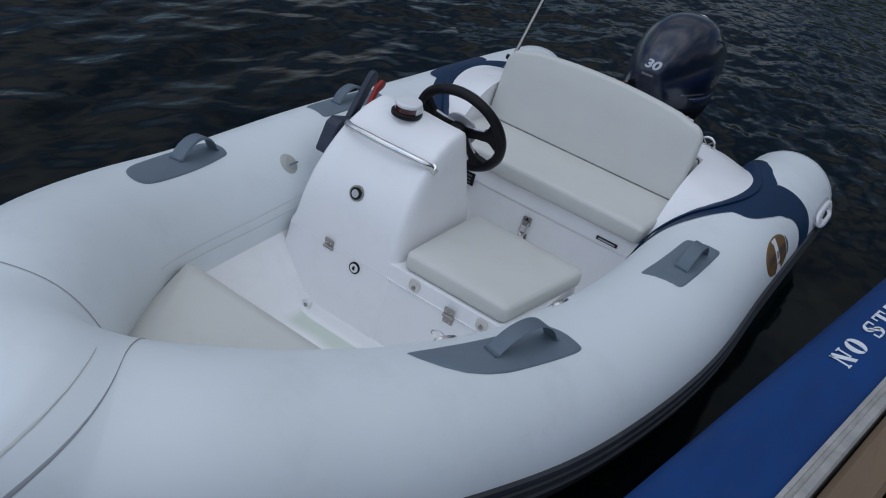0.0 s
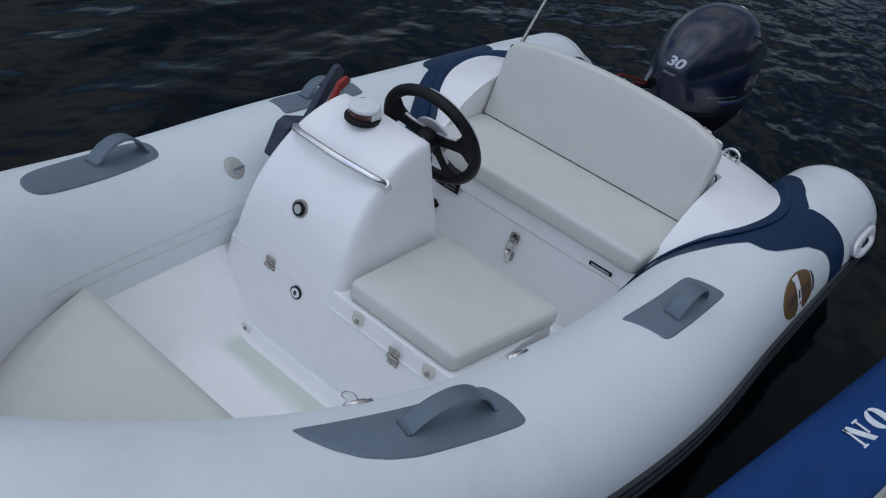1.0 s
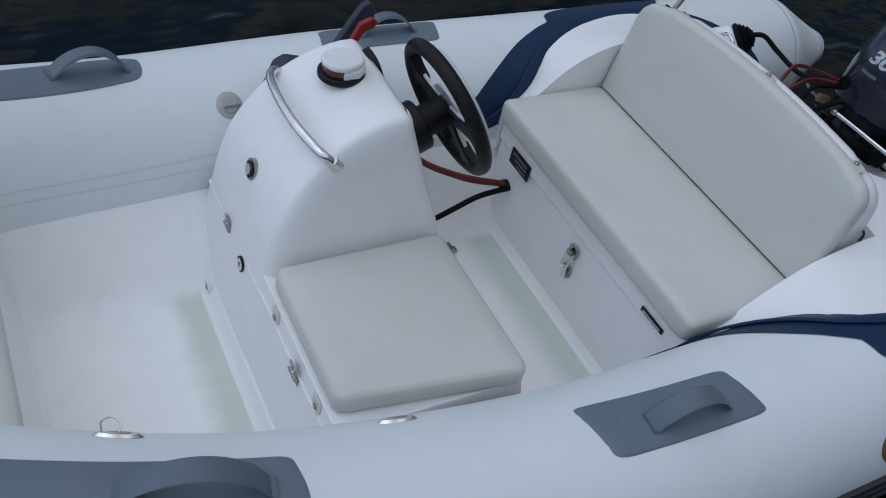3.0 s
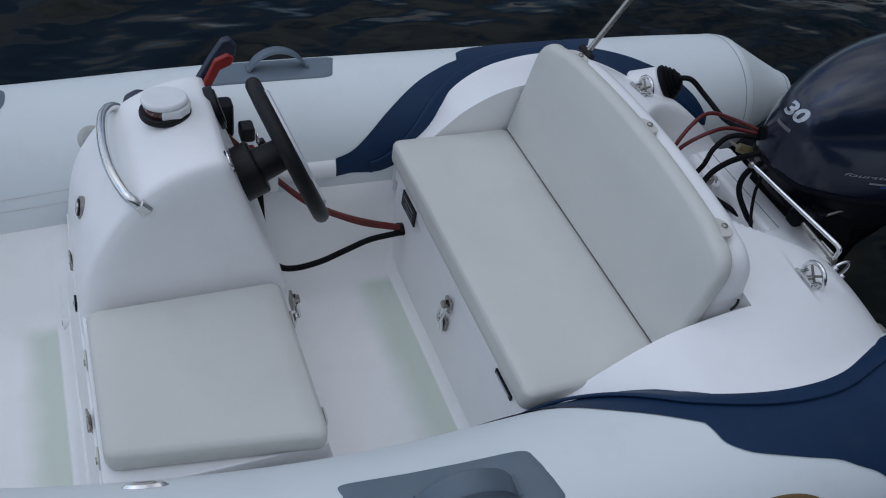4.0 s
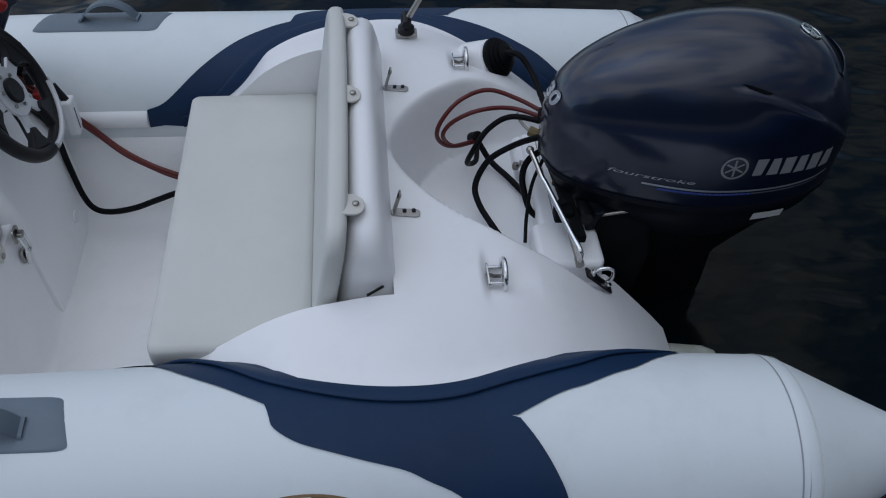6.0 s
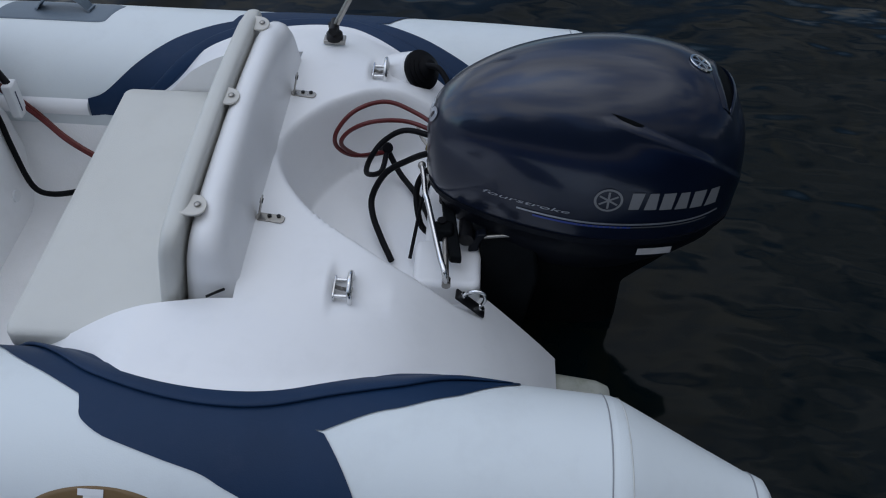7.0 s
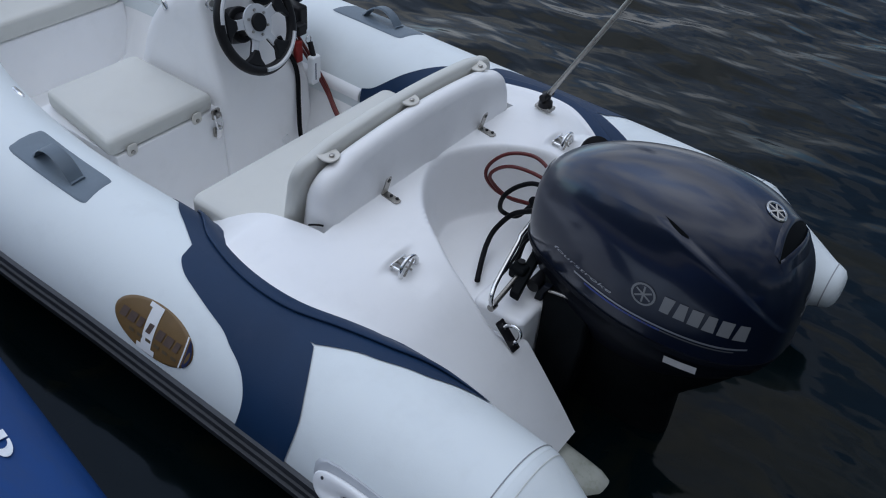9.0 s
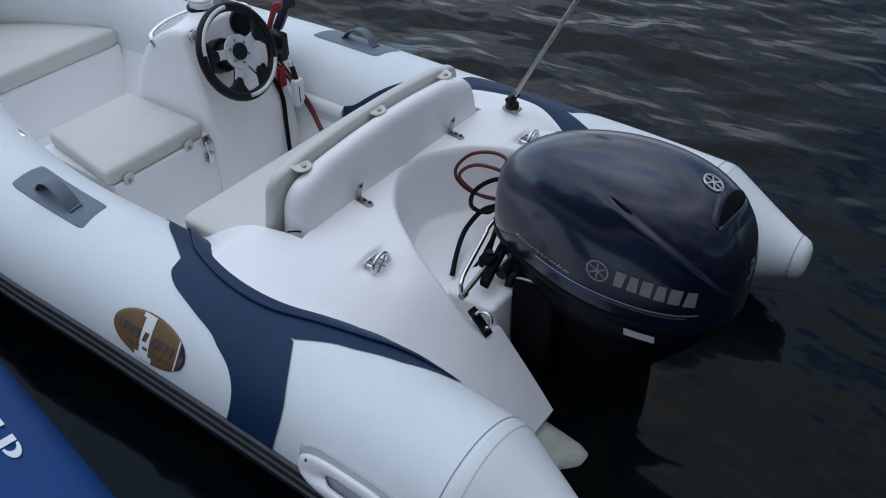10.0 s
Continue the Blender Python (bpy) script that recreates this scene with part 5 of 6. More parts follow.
part("grommet", cylinder((-0.614, 0.291, 0.146), (-0.590, 0.294, 0.138), 0.015, 0.017, 20), BLACK, cable)
loom = thing("black_cable", (-0.62, 0.27, 0.13), "black control cable that hangs from console to bench", "cable")
part("sheath", pipe([(-0.985, 0.290, 0.42), (-0.945, 0.318, 0.32), (-0.934, 0.314, 0.205), (-0.922, 0.304, 0.118), (-0.90, 0.292, 0.080), (-0.86, 0.285, 0.073), (-0.80, 0.282, 0.086), (-0.74, 0.283, 0.110), (-0.68, 0.284, 0.132), (-0.595, 0.280, 0.144)], 0.0074, 10), RUBBER, loom)

# ---- stern light pole ----
pole = thing("stern_light_pole", (-0.125, 0.428, 0.475), "stainless stern light pole on a black swivel foot", "light pole")
part("foot_plate", box(-0.150, -0.100, 0.415, 0.443, 0.468, 0.478), DULL, pole, bevel=0.002)
part("swivel", loft([[(-0.125 + r * math.cos(a), 0.429 + r * math.sin(a), z) for a in np.linspace(0, 2 * math.pi, 16, endpoint=False)] for z, r in ((0.476, 0.020), (0.490, 0.019), (0.496, 0.012), (0.515, 0.013))]), BLACK, pole)
part("swivel_nut", cylinder((-0.125, 0.405, 0.508), (-0.125, 0.452, 0.508), 0.010, n=12), BLACK, pole)
part("tube", cylinder((-0.124, 0.429, 0.505), (0.085, 0.423, 0.905), 0.0068, n=16), DULL, pole)
part("lamp_head", cylinder((0.066, 0.4235, 0.868), (0.098, 0.4225, 0.93), 0.016, 0.020, 20), BLACK, pole, "black lamp head")
part("lamp_lens", cylinder((0.098, 0.4225, 0.93), (0.112, 0.422, 0.957), 0.019, 0.017, 20), WHITE, pole)

# ---- outboard motor ----
motor = thing("outboard_motor", (0.42, 0, WATER), "navy metallic four-stroke outboard motor hung on the transom", "outboard motor")
COWLT = [(0.118, 0.575), (0.128, 0.616), (0.150, 0.652), (0.20, 0.693), (0.28, 0.730), (0.38, 0.752), (0.48, 0.756), (0.56, 0.745), (0.62, 0.721), (0.665, 0.685), (0.693, 0.640), (0.705, 0.59), (0.712, 0.53)]
COWLB = [(0.118, 0.480), (0.15, 0.465), (0.22, 0.454), (0.32, 0.446), (0.45, 0.441), (0.60, 0.444), (0.712, 0.462)]
COWLW = [(0.118, 0.022), (0.128, 0.052), (0.150, 0.076), (0.20, 0.104), (0.28, 0.134), (0.38, 0.158), (0.46, 0.164), (0.55, 0.157), (0.62, 0.140), (0.665, 0.116), (0.693, 0.090), (0.705, 0.064), (0.712, 0.034)]


CREASE = [(0.42, 0.708), (0.46, 0.694), (0.50, 0.681), (0.56, 0.655), (0.62, 0.622), (0.68, 0.570), (0.72, 0.52)]
ROUND = 2.45


def cowl_table(x):
    """Top, foot, half width, widest height and crease height of the cowling at x."""
    t, b, w = sample(COWLT, x), sample(COWLB, x), sample(COWLW, x)
    zc = b + 0.24 * (t - b)
    return t, b, w, zc, min(max(sample(CREASE, x), zc + 0.1 * (t - zc)), zc + 0.75 * (t - zc))


def cowl_side(x, z):
    """Half width of the cowling at x and height z; a crease runs aft from the side scoop."""
    t, b, w, zc, zs = cowl_table(x)
    if z < zc:
        return w * (1 - 0.035 * ((zc - z) / (zc - b)) ** 2)
    y = w * max(1 - ((z - zc) / (t - zc)) ** ROUND, 0) ** (1 / ROUND)
    if z <= zs and x > 0.42:
        y += 0.0055 * min((x - 0.42) / 0.06, 1) * math.exp(-((zs - z) / 0.03) ** 2)
    return y


def cowl_top(x, y):
    """Height of the upper side of the cowling at x, y."""
    t, b, w, zc, zs = cowl_table(x)
    return zc + (t - zc) * max(1 - min(abs(y) / w, 1) ** ROUND, 0) ** (1 / ROUND)


def cowl_ring(x, n=22):
    t, b, w, zc, zs = cowl_table(x)
    heights = [b + (zc - b) * k / 6 for k in range(6)] + [zc + (zs - zc) * k / 14 for k in range(15)]
    heights += [zs + 0.0012 + (t - zs - 0.0012) * math.sin(radians(90 * k / n)) for k in range(n + 1)]
    half = [(cowl_side(x, z), z) for z in heights]
    return [(x, y, z) for y, z in half] + [(x, -y, z) for y, z in half[::-1][1:]]


xs = sorted(set(list(np.linspace(0.118, 0.20, 14)) + list(np.linspace(0.20, 0.62, 34)) + list(np.linspace(0.62, 0.712, 18))))
cowl = part("cowling", loft([cowl_ring(x) for x in xs]), COWL, motor, "glossy navy metallic engine cowling", sharp=70)


def pan():
    rows = []
    for z, grow, xa, xb in ((0.0, 1.025, 0.115, 0.716), (-0.012, 1.025, 0.116, 0.714), (-0.016, 0.995, 0.120, 0.708), (-0.045, 0.975, 0.135, 0.698), (-0.075, 0.90, 0.150, 0.672), (-0.13, 0.70, 0.20, 0.600)):
        ring = []
        for k in range(48):
            a = 2 * math.pi * k / 48
            u = (1 - math.cos(a)) / 2
            x = 0.118 + (0.714 - 0.118) * u
            w = cowl_side(x, sample(COWLB, x) + 0.002) * grow
            xx = xa + (xb - xa) * u
            ring.append((xx, w * (1 if math.sin(a) >= 0 else -1) * min(abs(math.sin(a)) * 4, 1), sample(COWLB, x) + z + 0.004))
        rows.append(ring)
    return loft(rows)


part("lower_cowling", pan(), PAN, motor, "matt dark lower cowling")


def side_decal(pts, off=0.0015, n=1):
    """A flat outline of (x, z) laid on the port flank of the cowling."""
    bm = bmesh.new()
    f = bm.faces.new([bm.verts.new((x, -cowl_side(x, z) - off, z)) for x, z in pts])
    return bm


def side_strip(x0, x1, z_of, h, off=0.0015, n=24):
    rows = []
    for x in np.linspace(x0, x1, n):
        z = z_of(x)
        rows.append([(x, -cowl_side(x, z - h / 2) - off, z - h / 2), (x, -cowl_side(x, z + h / 2) - off, z + h / 2)])
    return loft(rows, closed=False, caps=False)


def base_line(x):
    return sample(COWLB, x) + 0.030


part("stripe", side_strip(0.29, 0.66, lambda x: base_line(x) + 0.019, 0.0045), SILVER, cowl, "thin silver stripe")
part("stripe", side_strip(0.32, 0.50, lambda x: base_line(x) + 0.011, 0.005), BLUEDECAL, cowl, "thin blue stripe")
part("stripe", side_strip(0.40, 0.64, lambda x: base_line(x) + 0.011, 0.003), GREYDECAL, cowl)
for k in range(6):
    x, z = 0.488 + 0.0282 * k, 0.547 - 0.0012 * k
    lean = (-0.004, 0.003, 0.0, 0.003, 0.0, 0.003)[k]
    rows = []
    for u in np.linspace(-0.5, 0.5, 5):
        a, b = x + 0.003 * (u + 0.5) + max(lean, 0) * (u + 0.5), x + 0.0225 + 0.003 * (u + 0.5) - max(lean, 0) * (u + 0.5) - min(lean, 0) * (u - 0.5)
        rows.append([(q, -cowl_side(q, z + 0.038 * u) - 0.0015, z + 0.038 * u) for q in np.linspace(a, b, 4)])
    part("brand_bar", loft(rows, closed=False, caps=False), BRANDGREY, cowl, "plain silver-grey brand bar")


def ring_decal(cx, cz, r0, r1, off=0.0016, n=28):
    rows = []
    for k in range(n + 1):
        a = 2 * math.pi * k / n
        rows.append([(cx + r * math.cos(a), -cowl_side(cx + r * math.cos(a), cz + r * math.sin(a)) - off, cz + r * math.sin(a)) for r in (r0, r1)])
    return loft(rows, closed=False, caps=False)


part("emblem", ring_decal(0.450, 0.548, 0.0215, 0.0260), BRANDGREY, cowl, "round silver-grey emblem")
for a in (30, 90, 150):
    c, s_ = math.cos(radians(a)), math.sin(radians(a))
    pts = [(0.450 + q * 0.019 * c - d * 0.0020 * s_, 0.548 + q * 0.019 * s_ + d * 0.0020 * c) for q, d in ((1, 1), (1, -1), (-1, -1), (-1, 1))]
    part("emblem_bar", side_decal(pts, 0.0018), BRANDGREY, cowl)


def drape(bm, fn):
    for v in bm.verts:
        v.co = fn(v.co)
    return bm


def on_flank(v):
    x, z = v.x, v.z
    return Vector((x, -cowl_side(x, z) - 0.0016 - v.y, z))


words = lettering("fourstroke", 0.030, Matrix.Identity(4), 0.0, 0.0, 1.15, 0.25)
bmesh.ops.subdivide_edges(words, edges=words.edges, cuts=1)
part("lettering", drape(words, lambda v: on_flank(Vector((0.304 + v.x * 1.08, 0, 0.5135 - 0.05 * v.x + v.y * 0.40)))), SILVER, cowl, "silver lettering along the cowling")


def cowl_front(y, z):
    lo, hi = 0.1181, 0.34
    for _ in range(30):
        mid = (lo + hi) / 2
        lo, hi = (lo, mid) if (z < sample(COWLT, mid) and cowl_side(mid, z) > abs(y)) else (mid, hi)
    return hi


def cowl_back(y, z):
    lo, hi = 0.50, 0.7119
    for _ in range(30):
        mid = (lo + hi) / 2
        lo, hi = (mid, hi) if (z < sample(COWLT, mid) and cowl_side(mid, z) > abs(y)) else (lo, mid)
    return lo


num = lettering("30", 0.051, Matrix.Identity(4), 0.0, 0.0020, 1.10, 0.2)
part("numerals", drape(num, lambda v: Vector((cowl_front(-0.004 - v.x, 0.612 + v.y * 0.82) - 0.0025, -0.004 - v.x, 0.612 + v.y * 0.82))), SILVER, cowl, "silver power numerals")
part("numeral_bar", loft([[(cowl_front(y, z) - 0.002, y, z) for z in (0.570, 0.578)] for y in np.linspace(0.022, -0.022, 8)], closed=False, caps=False), GREYDECAL, cowl)
num = lettering("30", 0.075, Matrix.Identity(4), 0.0, 0.0012, 1.05, 0.2)
part("numerals", drape(num, lambda v: Vector((cowl_back(0.015 + v.x, 0.566 + v.y * 0.8) + 0.0025, 0.015 + v.x, 0.566 + v.y * 0.8))), SILVER, cowl, "silver power numerals")


def top_point(x, y, off=0.002):
    """A point on the upper side of the cowling."""
    return Vector((x, y, cowl_top(x, y) + off))


part("emblem", loft([[top_point(0.598 + r * math.cos(a), r * math.sin(a), o) for r, o in ((0.0165, 0.002), (0.0175, 0.004), (0.021, 0.004), (0.022, 0.002))] for a in np.linspace(0, 2 * math.pi, 29)], closed=False, caps=False), STEEL, cowl, "round chrome emblem")
for a in (0, 60, 120):
    c, s_ = math.cos(radians(a)), math.sin(radians(a))
    part("emblem_bar", loft([[top_point(0.598 + r * c - d * s_, r * s_ + d * c, 0.003) for d in (-0.0016, 0.0016)] for r in (-0.017, 0.0, 0.017)], closed=False, caps=False), STEEL, cowl)
# rear air intake and side scoop; black sheets paint in their shaded openings
def intake_edge(y, aft):
    u = (y / 0.075) ** 2
    return 0.664 - 0.016 * u if aft else 0.629 + 0.015 * u


part("air_intake", loft([[top_point(intake_edge(y, False) + (intake_edge(y, True) - intake_edge(y, False)) * k / 6, y, 0.0016) for k in range(7)] for y in np.linspace(-0.074, 0.074, 22)], closed=False, caps=False), ENGINE, cowl, "rear air intake, its shaded opening drawn as a black sheet")
part("intake_lip", loft([[top_point(intake_edge(y, True) + d, y, h * (1.05 - (y / 0.075) ** 2)) for d, h in ((-0.004, 0.001), (-0.003, 0.009), (0.001, 0.012), (0.006, 0.009), (0.014, 0.001))] for y in np.linspace(-0.074, 0.074, 24)], closed=False, caps=False), COWL, cowl, sharp=60)
part("intake_brow", loft([[top_point(intake_edge(y, False) + d, y, h) for d, h in ((-0.012, 0.0003), (-0.004, 0.0024), (0.002, 0.0030), (0.003, 0.0012))] for y in np.linspace(-0.073, 0.073, 24)], closed=False, caps=False), COWL, cowl, sharp=60)
SCOOP = [(0.434, 0.7062), (0.452, 0.7030), (0.472, 0.6975), (0.490, 0.6915), (0.4925, 0.6890), (0.476, 0.6892), (0.456, 0.6965)]
part("side_scoop", side_decal(SCOOP, 0.003), ENGINE, cowl, "side scoop, its shaded opening drawn as a black sheet")
part("rating_label", loft([[(x, -sample(COWLW, x) * 0.985 - 0.001, 0.424), (x, -sample(COWLW, x) * 0.955 - 0.001, 0.402)] for x in (0.524, 0.556, 0.590)], closed=False, caps=False), LABEL, cowl, "white printed rating label")

# engine leg, clamp bracket and steering link
leg_rows = []
for z, x0, x1, w in ((0.40, 0.21, 0.680, 0.120), (0.35, 0.22, 0.652, 0.110), (0.305, 0.225, 0.620, 0.100), (0.26, 0.23, 0.585, 0.088), (0.215, 0.24, 0.553, 0.076), (0.185, 0.25, 0.545, 0.066), (0.10, 0.26, 0.548, 0.052), (-0.10, 0.28, 0.55, 0.042), (-0.40, 0.29, 0.50, 0.035)):
    leg_rows.append([((x0 + x1) / 2 + (x1 - x0) / 2 * math.copysign(abs(math.cos(a)) ** 0.7, math.cos(a)), w * math.copysign(abs(math.sin(a)) ** 0.7, math.sin(a)), z) for a in np.linspace(0, 2 * math.pi, 28, endpoint=False)])
part("leg", loft(leg_rows), ENGINE, motor, "black engine leg that runs into the water")
clamp = part("clamp_bracket", loft([[(0.192, -0.085, z), (0.262, -0.085, z + 0.01), (0.262, 0.085, z + 0.01), (0.192, 0.085, z)] for z in (0.340, 0.376)]), ENGINE, motor, "black clamp bracket over the transom", bevel=0.006)
for s in (1, -1):
    part("clamp_arm", loft([[(x0, s * 0.055, z), (x1, s * 0.055, z), (x1, s * w, z), (x0, s * w, z)] for z, x0, x1, w in ((-0.05, 0.245, 0.30, 0.105), (0.15, 0.238, 0.33, 0.135), (0.30, 0.236, 0.35, 0.140), (0.372, 0.226, 0.34, 0.125), (0.415, 0.205, 0.30, 0.100))]), ENGINE, clamp, bevel=0.010)
part("tilt_tube", cylinder((0.200, -0.130, 0.395), (0.200, 0.130, 0.395), 0.015, n=18), BLACK, clamp)
part("engine_block", box(0.205, 0.32, -0.085, 0.085, 0.375, 0.52), ENGINE, motor, "black engine mount", bevel=0.015)
part("front_grille", cylinder((0.120, 0.045, 0.520), (0.16, 0.045, 0.520), 0.017, n=20), RUBBER, motor, "black cable grommet", bevel=0.004)
link = part("steering_link", pipe([(0.106, 0.014, 0.454), (0.112, -0.020, 0.452), (0.117, -0.062, 0.450), (0.124, -0.085, 0.446), (0.152, -0.205, 0.432), (0.161, -0.234, 0.426), (0.164, -0.242, 0.418), (0.166, -0.240, 0.398), (0.167, -0.234, 0.389)], 0.0056, 12, smooth=6), STEEL, motor, "bent stainless steering link")
part("link_ball", ball((0.105, 0.018, 0.454), 0.0085), DULL, link)
part("link_eye", cylinder((0.167, -0.244, 0.388), (0.167, -0.226, 0.388), 0.0085, n=14), DULL, link)
part("link_rod", cylinder((0.166, -0.228, 0.389), (0.160, -0.130, 0.400), 0.0062, n=14), DULL, link, "dull steel steering rod")
part("link_joint", box(0.136, 0.176, -0.134, -0.100, 0.388, 0.420), ENGINE, link, bevel=0.008)
part("steering_arm", loft([[(x, y, z) for x, y, z in ((cx - 0.010, cy, cz - 0.008), (cx + 0.014, cy, cz - 0.010), (cx + 0.014, cy, cz + 0.010), (cx - 0.010, cy, cz + 0.010))] for cx, cy, cz in ((0.150, 0.00, 0.428), (0.160, -0.06, 0.415), (0.172, -0.13, 0.398), (0.180, -0.175, 0.384))]), ENGINE, motor, "black steering arm beside the link", bevel=0.004)
for y, z in ((-0.045, 0.428), (-0.105, 0.412)):
    part("arm_bolt", cylinder((0.152, y, z - 0.012), (0.152, y, z + 0.012), 0.009, n=8), BLACK, motor)
part("tilt_lever", loft([[(0.205 + a, -0.125, z - 0.004), (0.225 + a, -0.125, z), (0.225 + a, -0.105, z), (0.205 + a, -0.105, z - 0.004)] for a, z in ((0, 0.36), (0.004, 0.385), (0.016, 0.408))]), PAN, motor, bevel=0.004)
part("fuel_connector", cylinder((0.112, 0.084, 0.452), (0.142, 0.070, 0.446), 0.011, n=14), BRASS, motor, "dull brass fuel connector", bevel=0.002)
part("connector_tail", pipe([(0.112, 0.084, 0.452), (0.098, 0.100, 0.462), (0.090, 0.116, 0.474)], 0.0035, 8), DULL, motor)
part("shift_rod", cylinder((0.235, -0.118, 0.395), (0.285, -0.120, 0.405), 0.004, n=10), DULL, motor)
part("carry_grip", box(0.300, 0.325, -0.098, -0.090, 0.24, 0.36), PAN, motor, bevel=0.003)
for s in (1, -1):
    part("transom_shoulder", slab(rounded(0.10, 0.232, s * 0.150 - 0.062, s * 0.150 + 0.062, 0.02), 0.12, 0.356 if s < 0 else 0.34), GEL, boat, "white rounded transom edge", bevel=0.014)

# ---- hoses in the splash well ----
def hose(name, points, r, mat, label):
    t = thing(name, points[0], label, "hose")
    part("sheath", pipe(points, r, 10, smooth=10), mat, t)
    return t


grom = thing("cable_grommet", (0.012, 0.175, 0.36), "black rubber grommet in the splash well", "grommet")
part("collar", cylinder((0.008, 0.190, 0.350), (0.021, 0.167, 0.373), 0.0125, n=20), RUBBER, grom, bevel=0.004)
hose("red_cable", [(0.016, 0.171, 0.358), (-0.046, 0.119, 0.387), (-0.078, 0.090, 0.434), (-0.073, 0.085, 0.480), (-0.034, 0.100, 0.522), (0.026, 0.122, 0.530), (0.090, 0.105, 0.516), (0.145, 0.065, 0.505)], 0.0046, REDHOSE, "red control cable looped over the splash well")
hose("red_cable", [(0.018, 0.167, 0.360), (-0.036, 0.135, 0.374), (-0.067, 0.088, 0.440), (-0.049, 0.083, 0.480), (0.003, 0.078, 0.512), (0.073, 0.090, 0.506), (0.145, 0.055, 0.502)], 0.0046, REDHOSE, "red control cable looped over the splash well")
hose("black_hose", [(0.018, 0.170, 0.362), (0.010, 0.111, 0.352), (-0.015, 0.070, 0.381), (-0.003, 0.052, 0.438), (0.026, 0.068, 0.474), (0.072, 0.074, 0.497), (0.145, 0.045, 0.500)], 0.0059, RUBBER, "black hose looped beside the engine")
hose("black_hose", [(0.150, 0.010, 0.495), (0.115, 0.030, 0.475), (0.074, 0.060, 0.430), (0.027, 0.054, 0.398), (0.000, 0.031, 0.354), (0.004, -0.008, 0.334), (0.027, -0.064, 0.322), (0.052, -0.115, 0.312)], 0.0067, RUBBER, "thick black fuel hose along the splash well")
hose("black_hose", [(0.020, 0.174, 0.356), (0.048, 0.142, 0.322), (0.085, 0.090, 0.313), (0.115, 0.030, 0.311), (0.128, -0.022, 0.313), (0.120, -0.042, 0.326), (0.104, -0.032, 0.345), (0.094, 0.010, 0.385), (0.108, 0.025, 0.425), (0.150, 0.018, 0.465)], 0.0067, RUBBER, "thick black fuel hose looped in the splash well")
hose("black_hose", [(0.140, 0.010, 0.460), (0.110, -0.020, 0.401), (0.097, -0.060, 0.344), (0.089, -0.110, 0.316)], 0.0038, RUBBER, "thin black wire along the splash well")
hose("black_hose", [(0.094, 0.334, 0.478), (0.124, 0.318, 0.480), (0.150, 0.280, 0.456), (0.163, 0.200, 0.440), (0.155, 0.120, 0.470), (0.155, 0.060, 0.495)], 0.0067, RUBBER, "black corrugated hose from the rubber boot to the engine")
bung = thing("drain_bung", (0.118, 0.110, 0.31), "dull metal drain bung in the splash well", "bung")
part("knob", cylinder((0.122, 0.110, 0.326), (0.106, 0.109, 0.331), 0.0155, n=10), DULL, bung, bevel=0.003)
part("stem", cylinder((0.107, 0.109, 0.331), (0.094, 0.108, 0.335), 0.0095, n=12), DULL, bung, bevel=0.002)

# ---- floating dock with its blue fender ----
SLOPE = math.atan2(-0.163, 1.0)
dock = thing("floating_dock", (-0.5, -1.0, WATER), "floating dock with wooden planks and a blue padded edge", "dock")
DM = Matrix.Translation((-0.5, -0.988, 0)) @ Matrix.Rotation(SLOPE, 4, "Z")


def along(profile, x0=-4.2, x1=3.6, n=40):
    return loft([[DM @ Vector((x, y, z)) for y, z in profile] for x in np.linspace(x0, x1, n)], closed=True)


fender = part("fender", along([(-0.180, 0.16), (-0.180, 0.372), (-0.15, 0.374), (-0.08, 0.373), (-0.03, 0.367), (0.004, 0.352), (0.030, 0.322), (0.042, 0.285), (0.040, 0.20), (0.022, 0.14), (-0.06, 0.12)]), BLUE, dock, "blue padded fender along the dock edge", sharp=60)
part("track", along([(-0.220, 0.30), (-0.220, 0.384), (-0.215, 0.389), (-0.199, 0.389), (-0.195, 0.380), (-0.189, 0.380), (-0.185, 0.386), (-0.175, 0.386), (-0.197, 0.380), (-0.197, 0.30)]), TRACK, dock, "weathered aluminium track", sharp=30)
part("track_bolt", cylinder(DM @ Vector((-0.985, -0.189, 0.380)), DM @ Vector((-0.985, -0.189, 0.397)), 0.009, n=6), DULL, dock)
part("timber_edge", along([(-0.320, 0.26), (-0.320, 0.372), (-0.308, 0.384), (-0.243, 0.384), (-0.229, 0.372), (-0.229, 0.26)]), TIMBER, dock, "brown timber edging", sharp=30)
part("float_side", along([(-1.55, -0.05), (-1.55, 0.27), (-0.06, 0.27), (-0.06, -0.05)]), FOAM, dock)


def crescent(x, way, rx, ry, ix, iy, y=0.5, n=10):
    """One half of a stencilled round letter, as a ring of points."""
    out = [(x + way * rx * math.cos(a), y + ry * math.sin(a)) for a in np.linspace(-math.pi / 2, math.pi / 2, n)]
    return out + [(x + way * ix * math.cos(a), y + iy * math.sin(a)) for a in np.linspace(math.pi / 2, -math.pi / 2, n)]


def bar(x0, x1, y0, y1):
    return [(x0, y0), (x1, y0), (x1, y1), (x0, y1)]


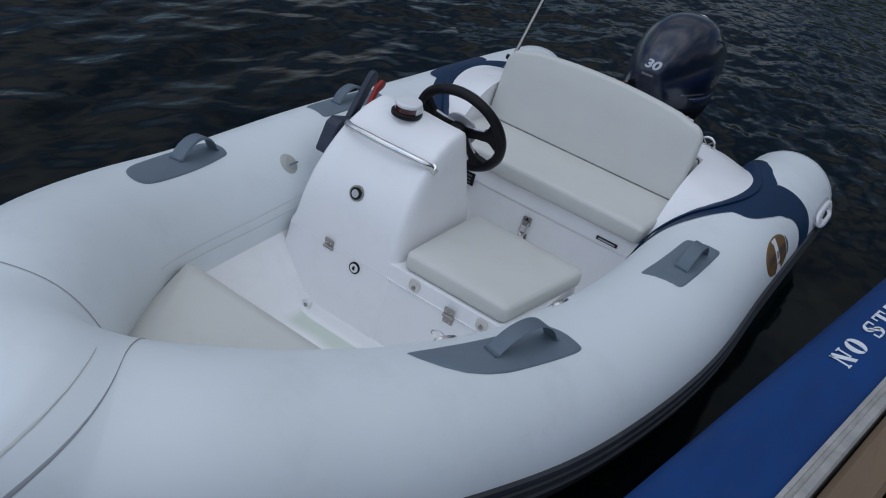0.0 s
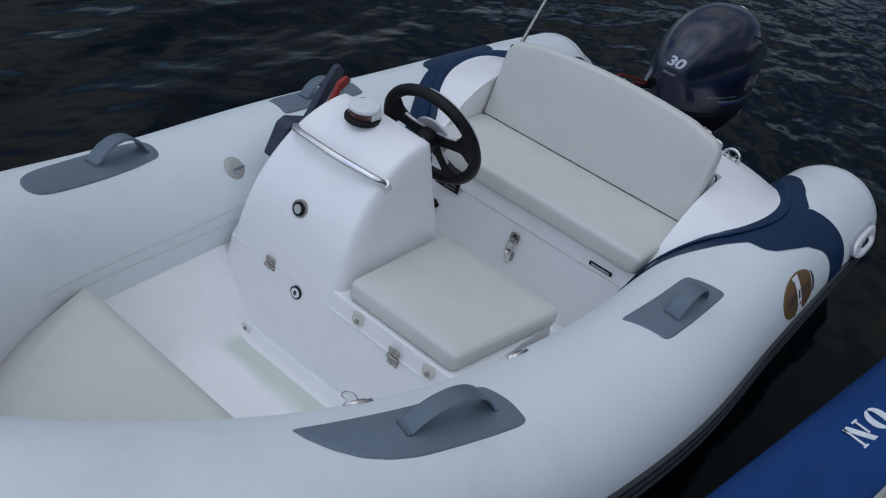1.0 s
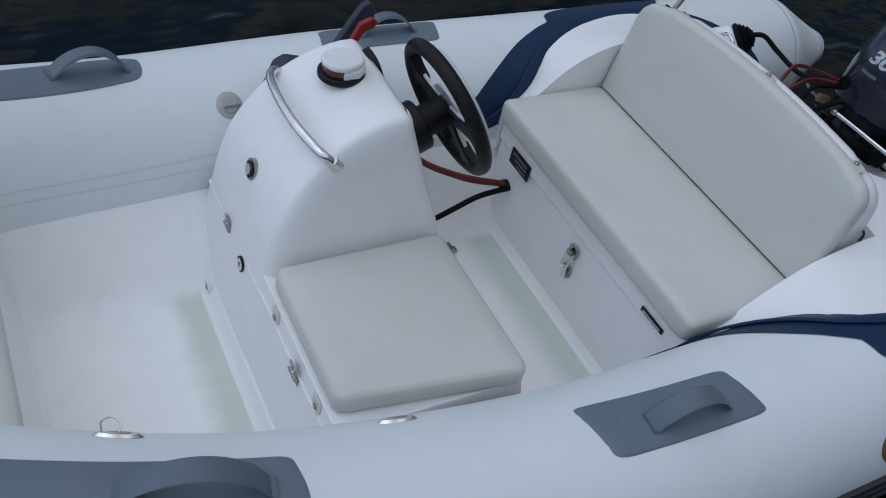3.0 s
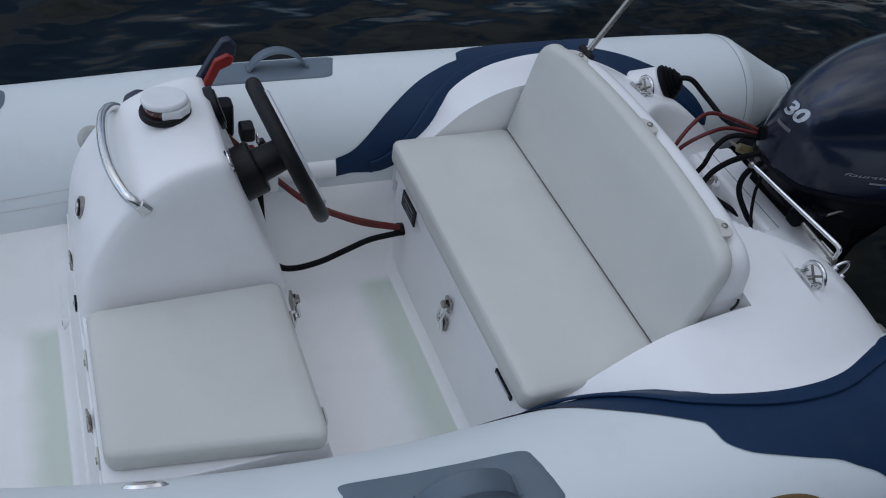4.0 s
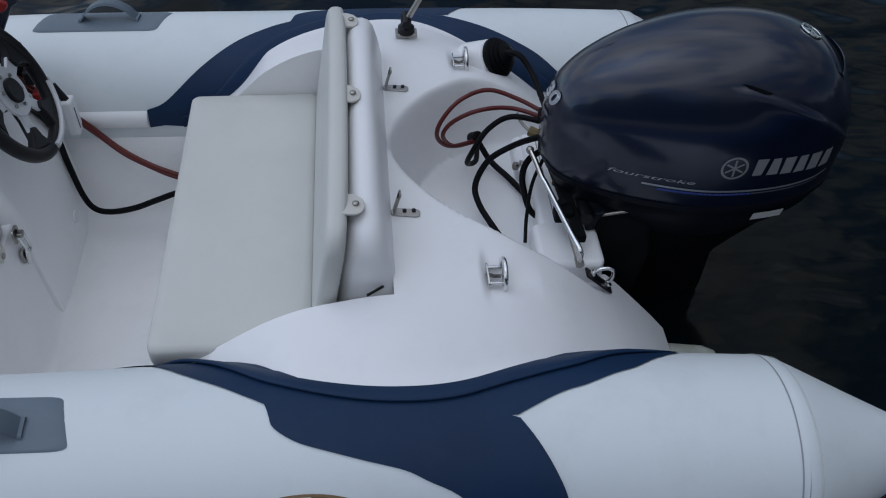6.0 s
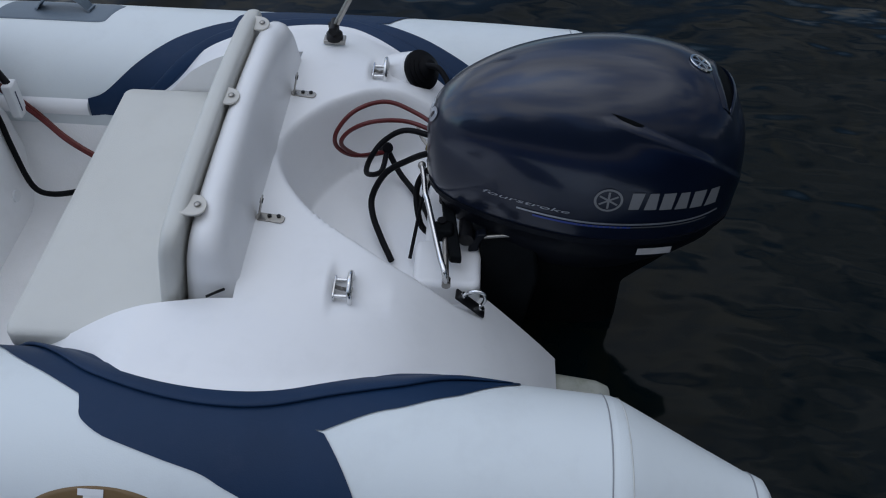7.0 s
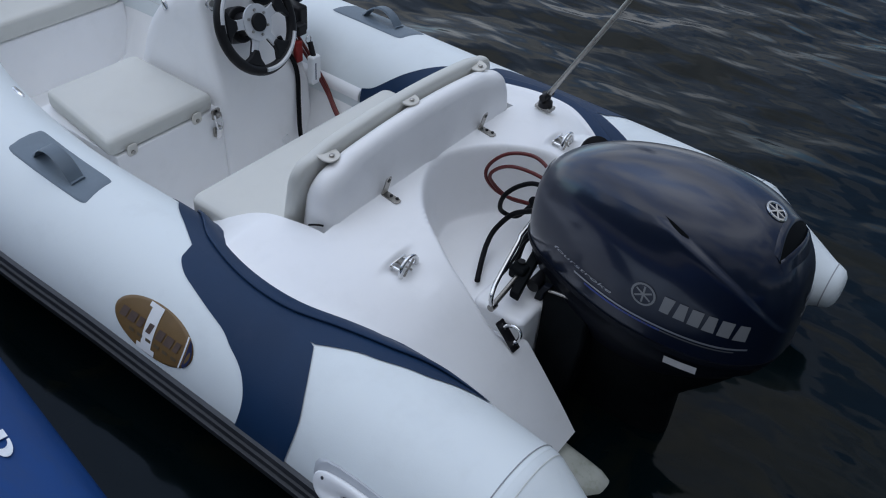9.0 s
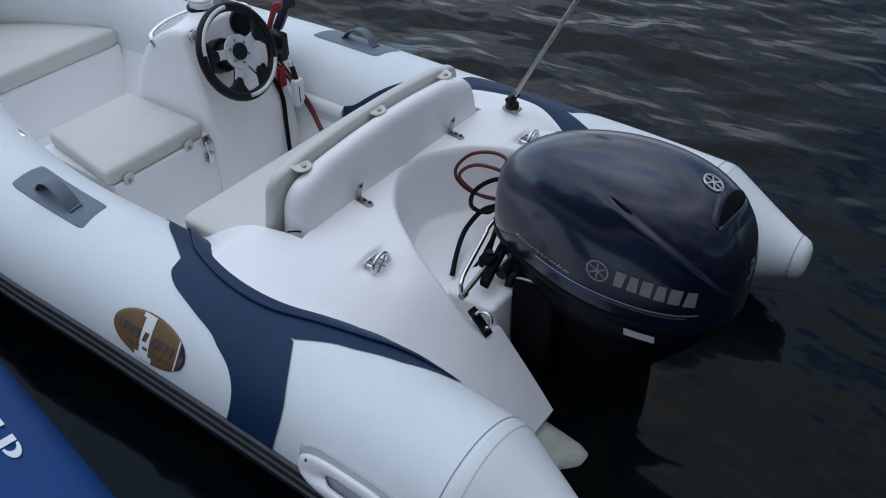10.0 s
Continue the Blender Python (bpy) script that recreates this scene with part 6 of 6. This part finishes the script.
STENCILS = {
    "N": [bar(0.02, 0.30, 0, 0.08), bar(0.10, 0.20, 0.08, 1), [(0.04, 1), (0.36, 1), (0.94, 0), (0.66, 0)], bar(0.80, 0.90, 0.30, 0.92), bar(0.66, 1.0, 0.92, 1)],
    "O": [crescent(0.45, -1, 0.45, 0.5, 0.12, 0.40), crescent(0.55, 1, 0.45, 0.5, 0.12, 0.40)],
    "S": [crescent(0.46, -1, 0.42, 0.29, 0.14, 0.20, 0.71), crescent(0.54, 1, 0.42, 0.29, 0.14, 0.20, 0.29), [(0.14, 0.66), (0.40, 0.70), (0.88, 0.32), (0.62, 0.26)], bar(0.80, 0.90, 0.66, 0.98), bar(0.08, 0.18, 0.02, 0.34), bar(0.52, 0.80, 0.90, 1), bar(0.20, 0.48, 0, 0.10)],
    "T": [bar(0.38, 0.64, 0, 1), bar(0.24, 0.78, 0, 0.08), bar(0.0, 0.32, 0.90, 1), bar(0.70, 1.0, 0.90, 1), bar(0.0, 0.09, 0.66, 0.90), bar(0.91, 1.0, 0.66, 0.90)],
    "E": [bar(0.10, 0.38, 0, 1), bar(0.45, 0.98, 0.90, 1), bar(0.45, 0.98, 0, 0.10), bar(0.45, 0.74, 0.45, 0.55), bar(0.88, 0.98, 0.72, 0.90), bar(0.88, 0.98, 0.10, 0.28), bar(0.68, 0.75, 0.36, 0.64)],
    "P": [bar(0.10, 0.38, 0, 1), bar(0.0, 0.50, 0, 0.08), crescent(0.46, 1, 0.52, 0.28, 0.22, 0.19, 0.72)],
}


def stencil(letter, x0, x1, y0, y1):
    """One stencilled letter with serifs, painted on the fender."""
    bm = bmesh.new()
    for shape in STENCILS[letter]:
        slab(shape, 0.0, 0.0012, DM @ Matrix.Translation((x0, y0, 0.3735)) @ Matrix.Diagonal((x1 - x0, y1 - y0, 1, 1)), bm)
    part("stencil_letter", bm, STENCIL, dock, "white stencilled letter " + letter)


for letter, x0 in (("N", -0.338), ("O", -0.247), ("S", -0.104), ("T", -0.012), ("E", 0.083), ("P", 0.180)):
    stencil(letter, x0 + 0.004, x0 + 0.076, -0.100, -0.044)
for k in range(9):
    y1 = -0.327 - 0.133 * k
    part("plank", along([(y1 - 0.126, 0.345), (y1 - 0.126, 0.374), (y1 - 0.122, 0.378), (y1 - 0.004, 0.378), (y1, 0.374), (y1, 0.345)], n=4), PLANK if k == 0 else GREYPLANK, dock, sharp=20)
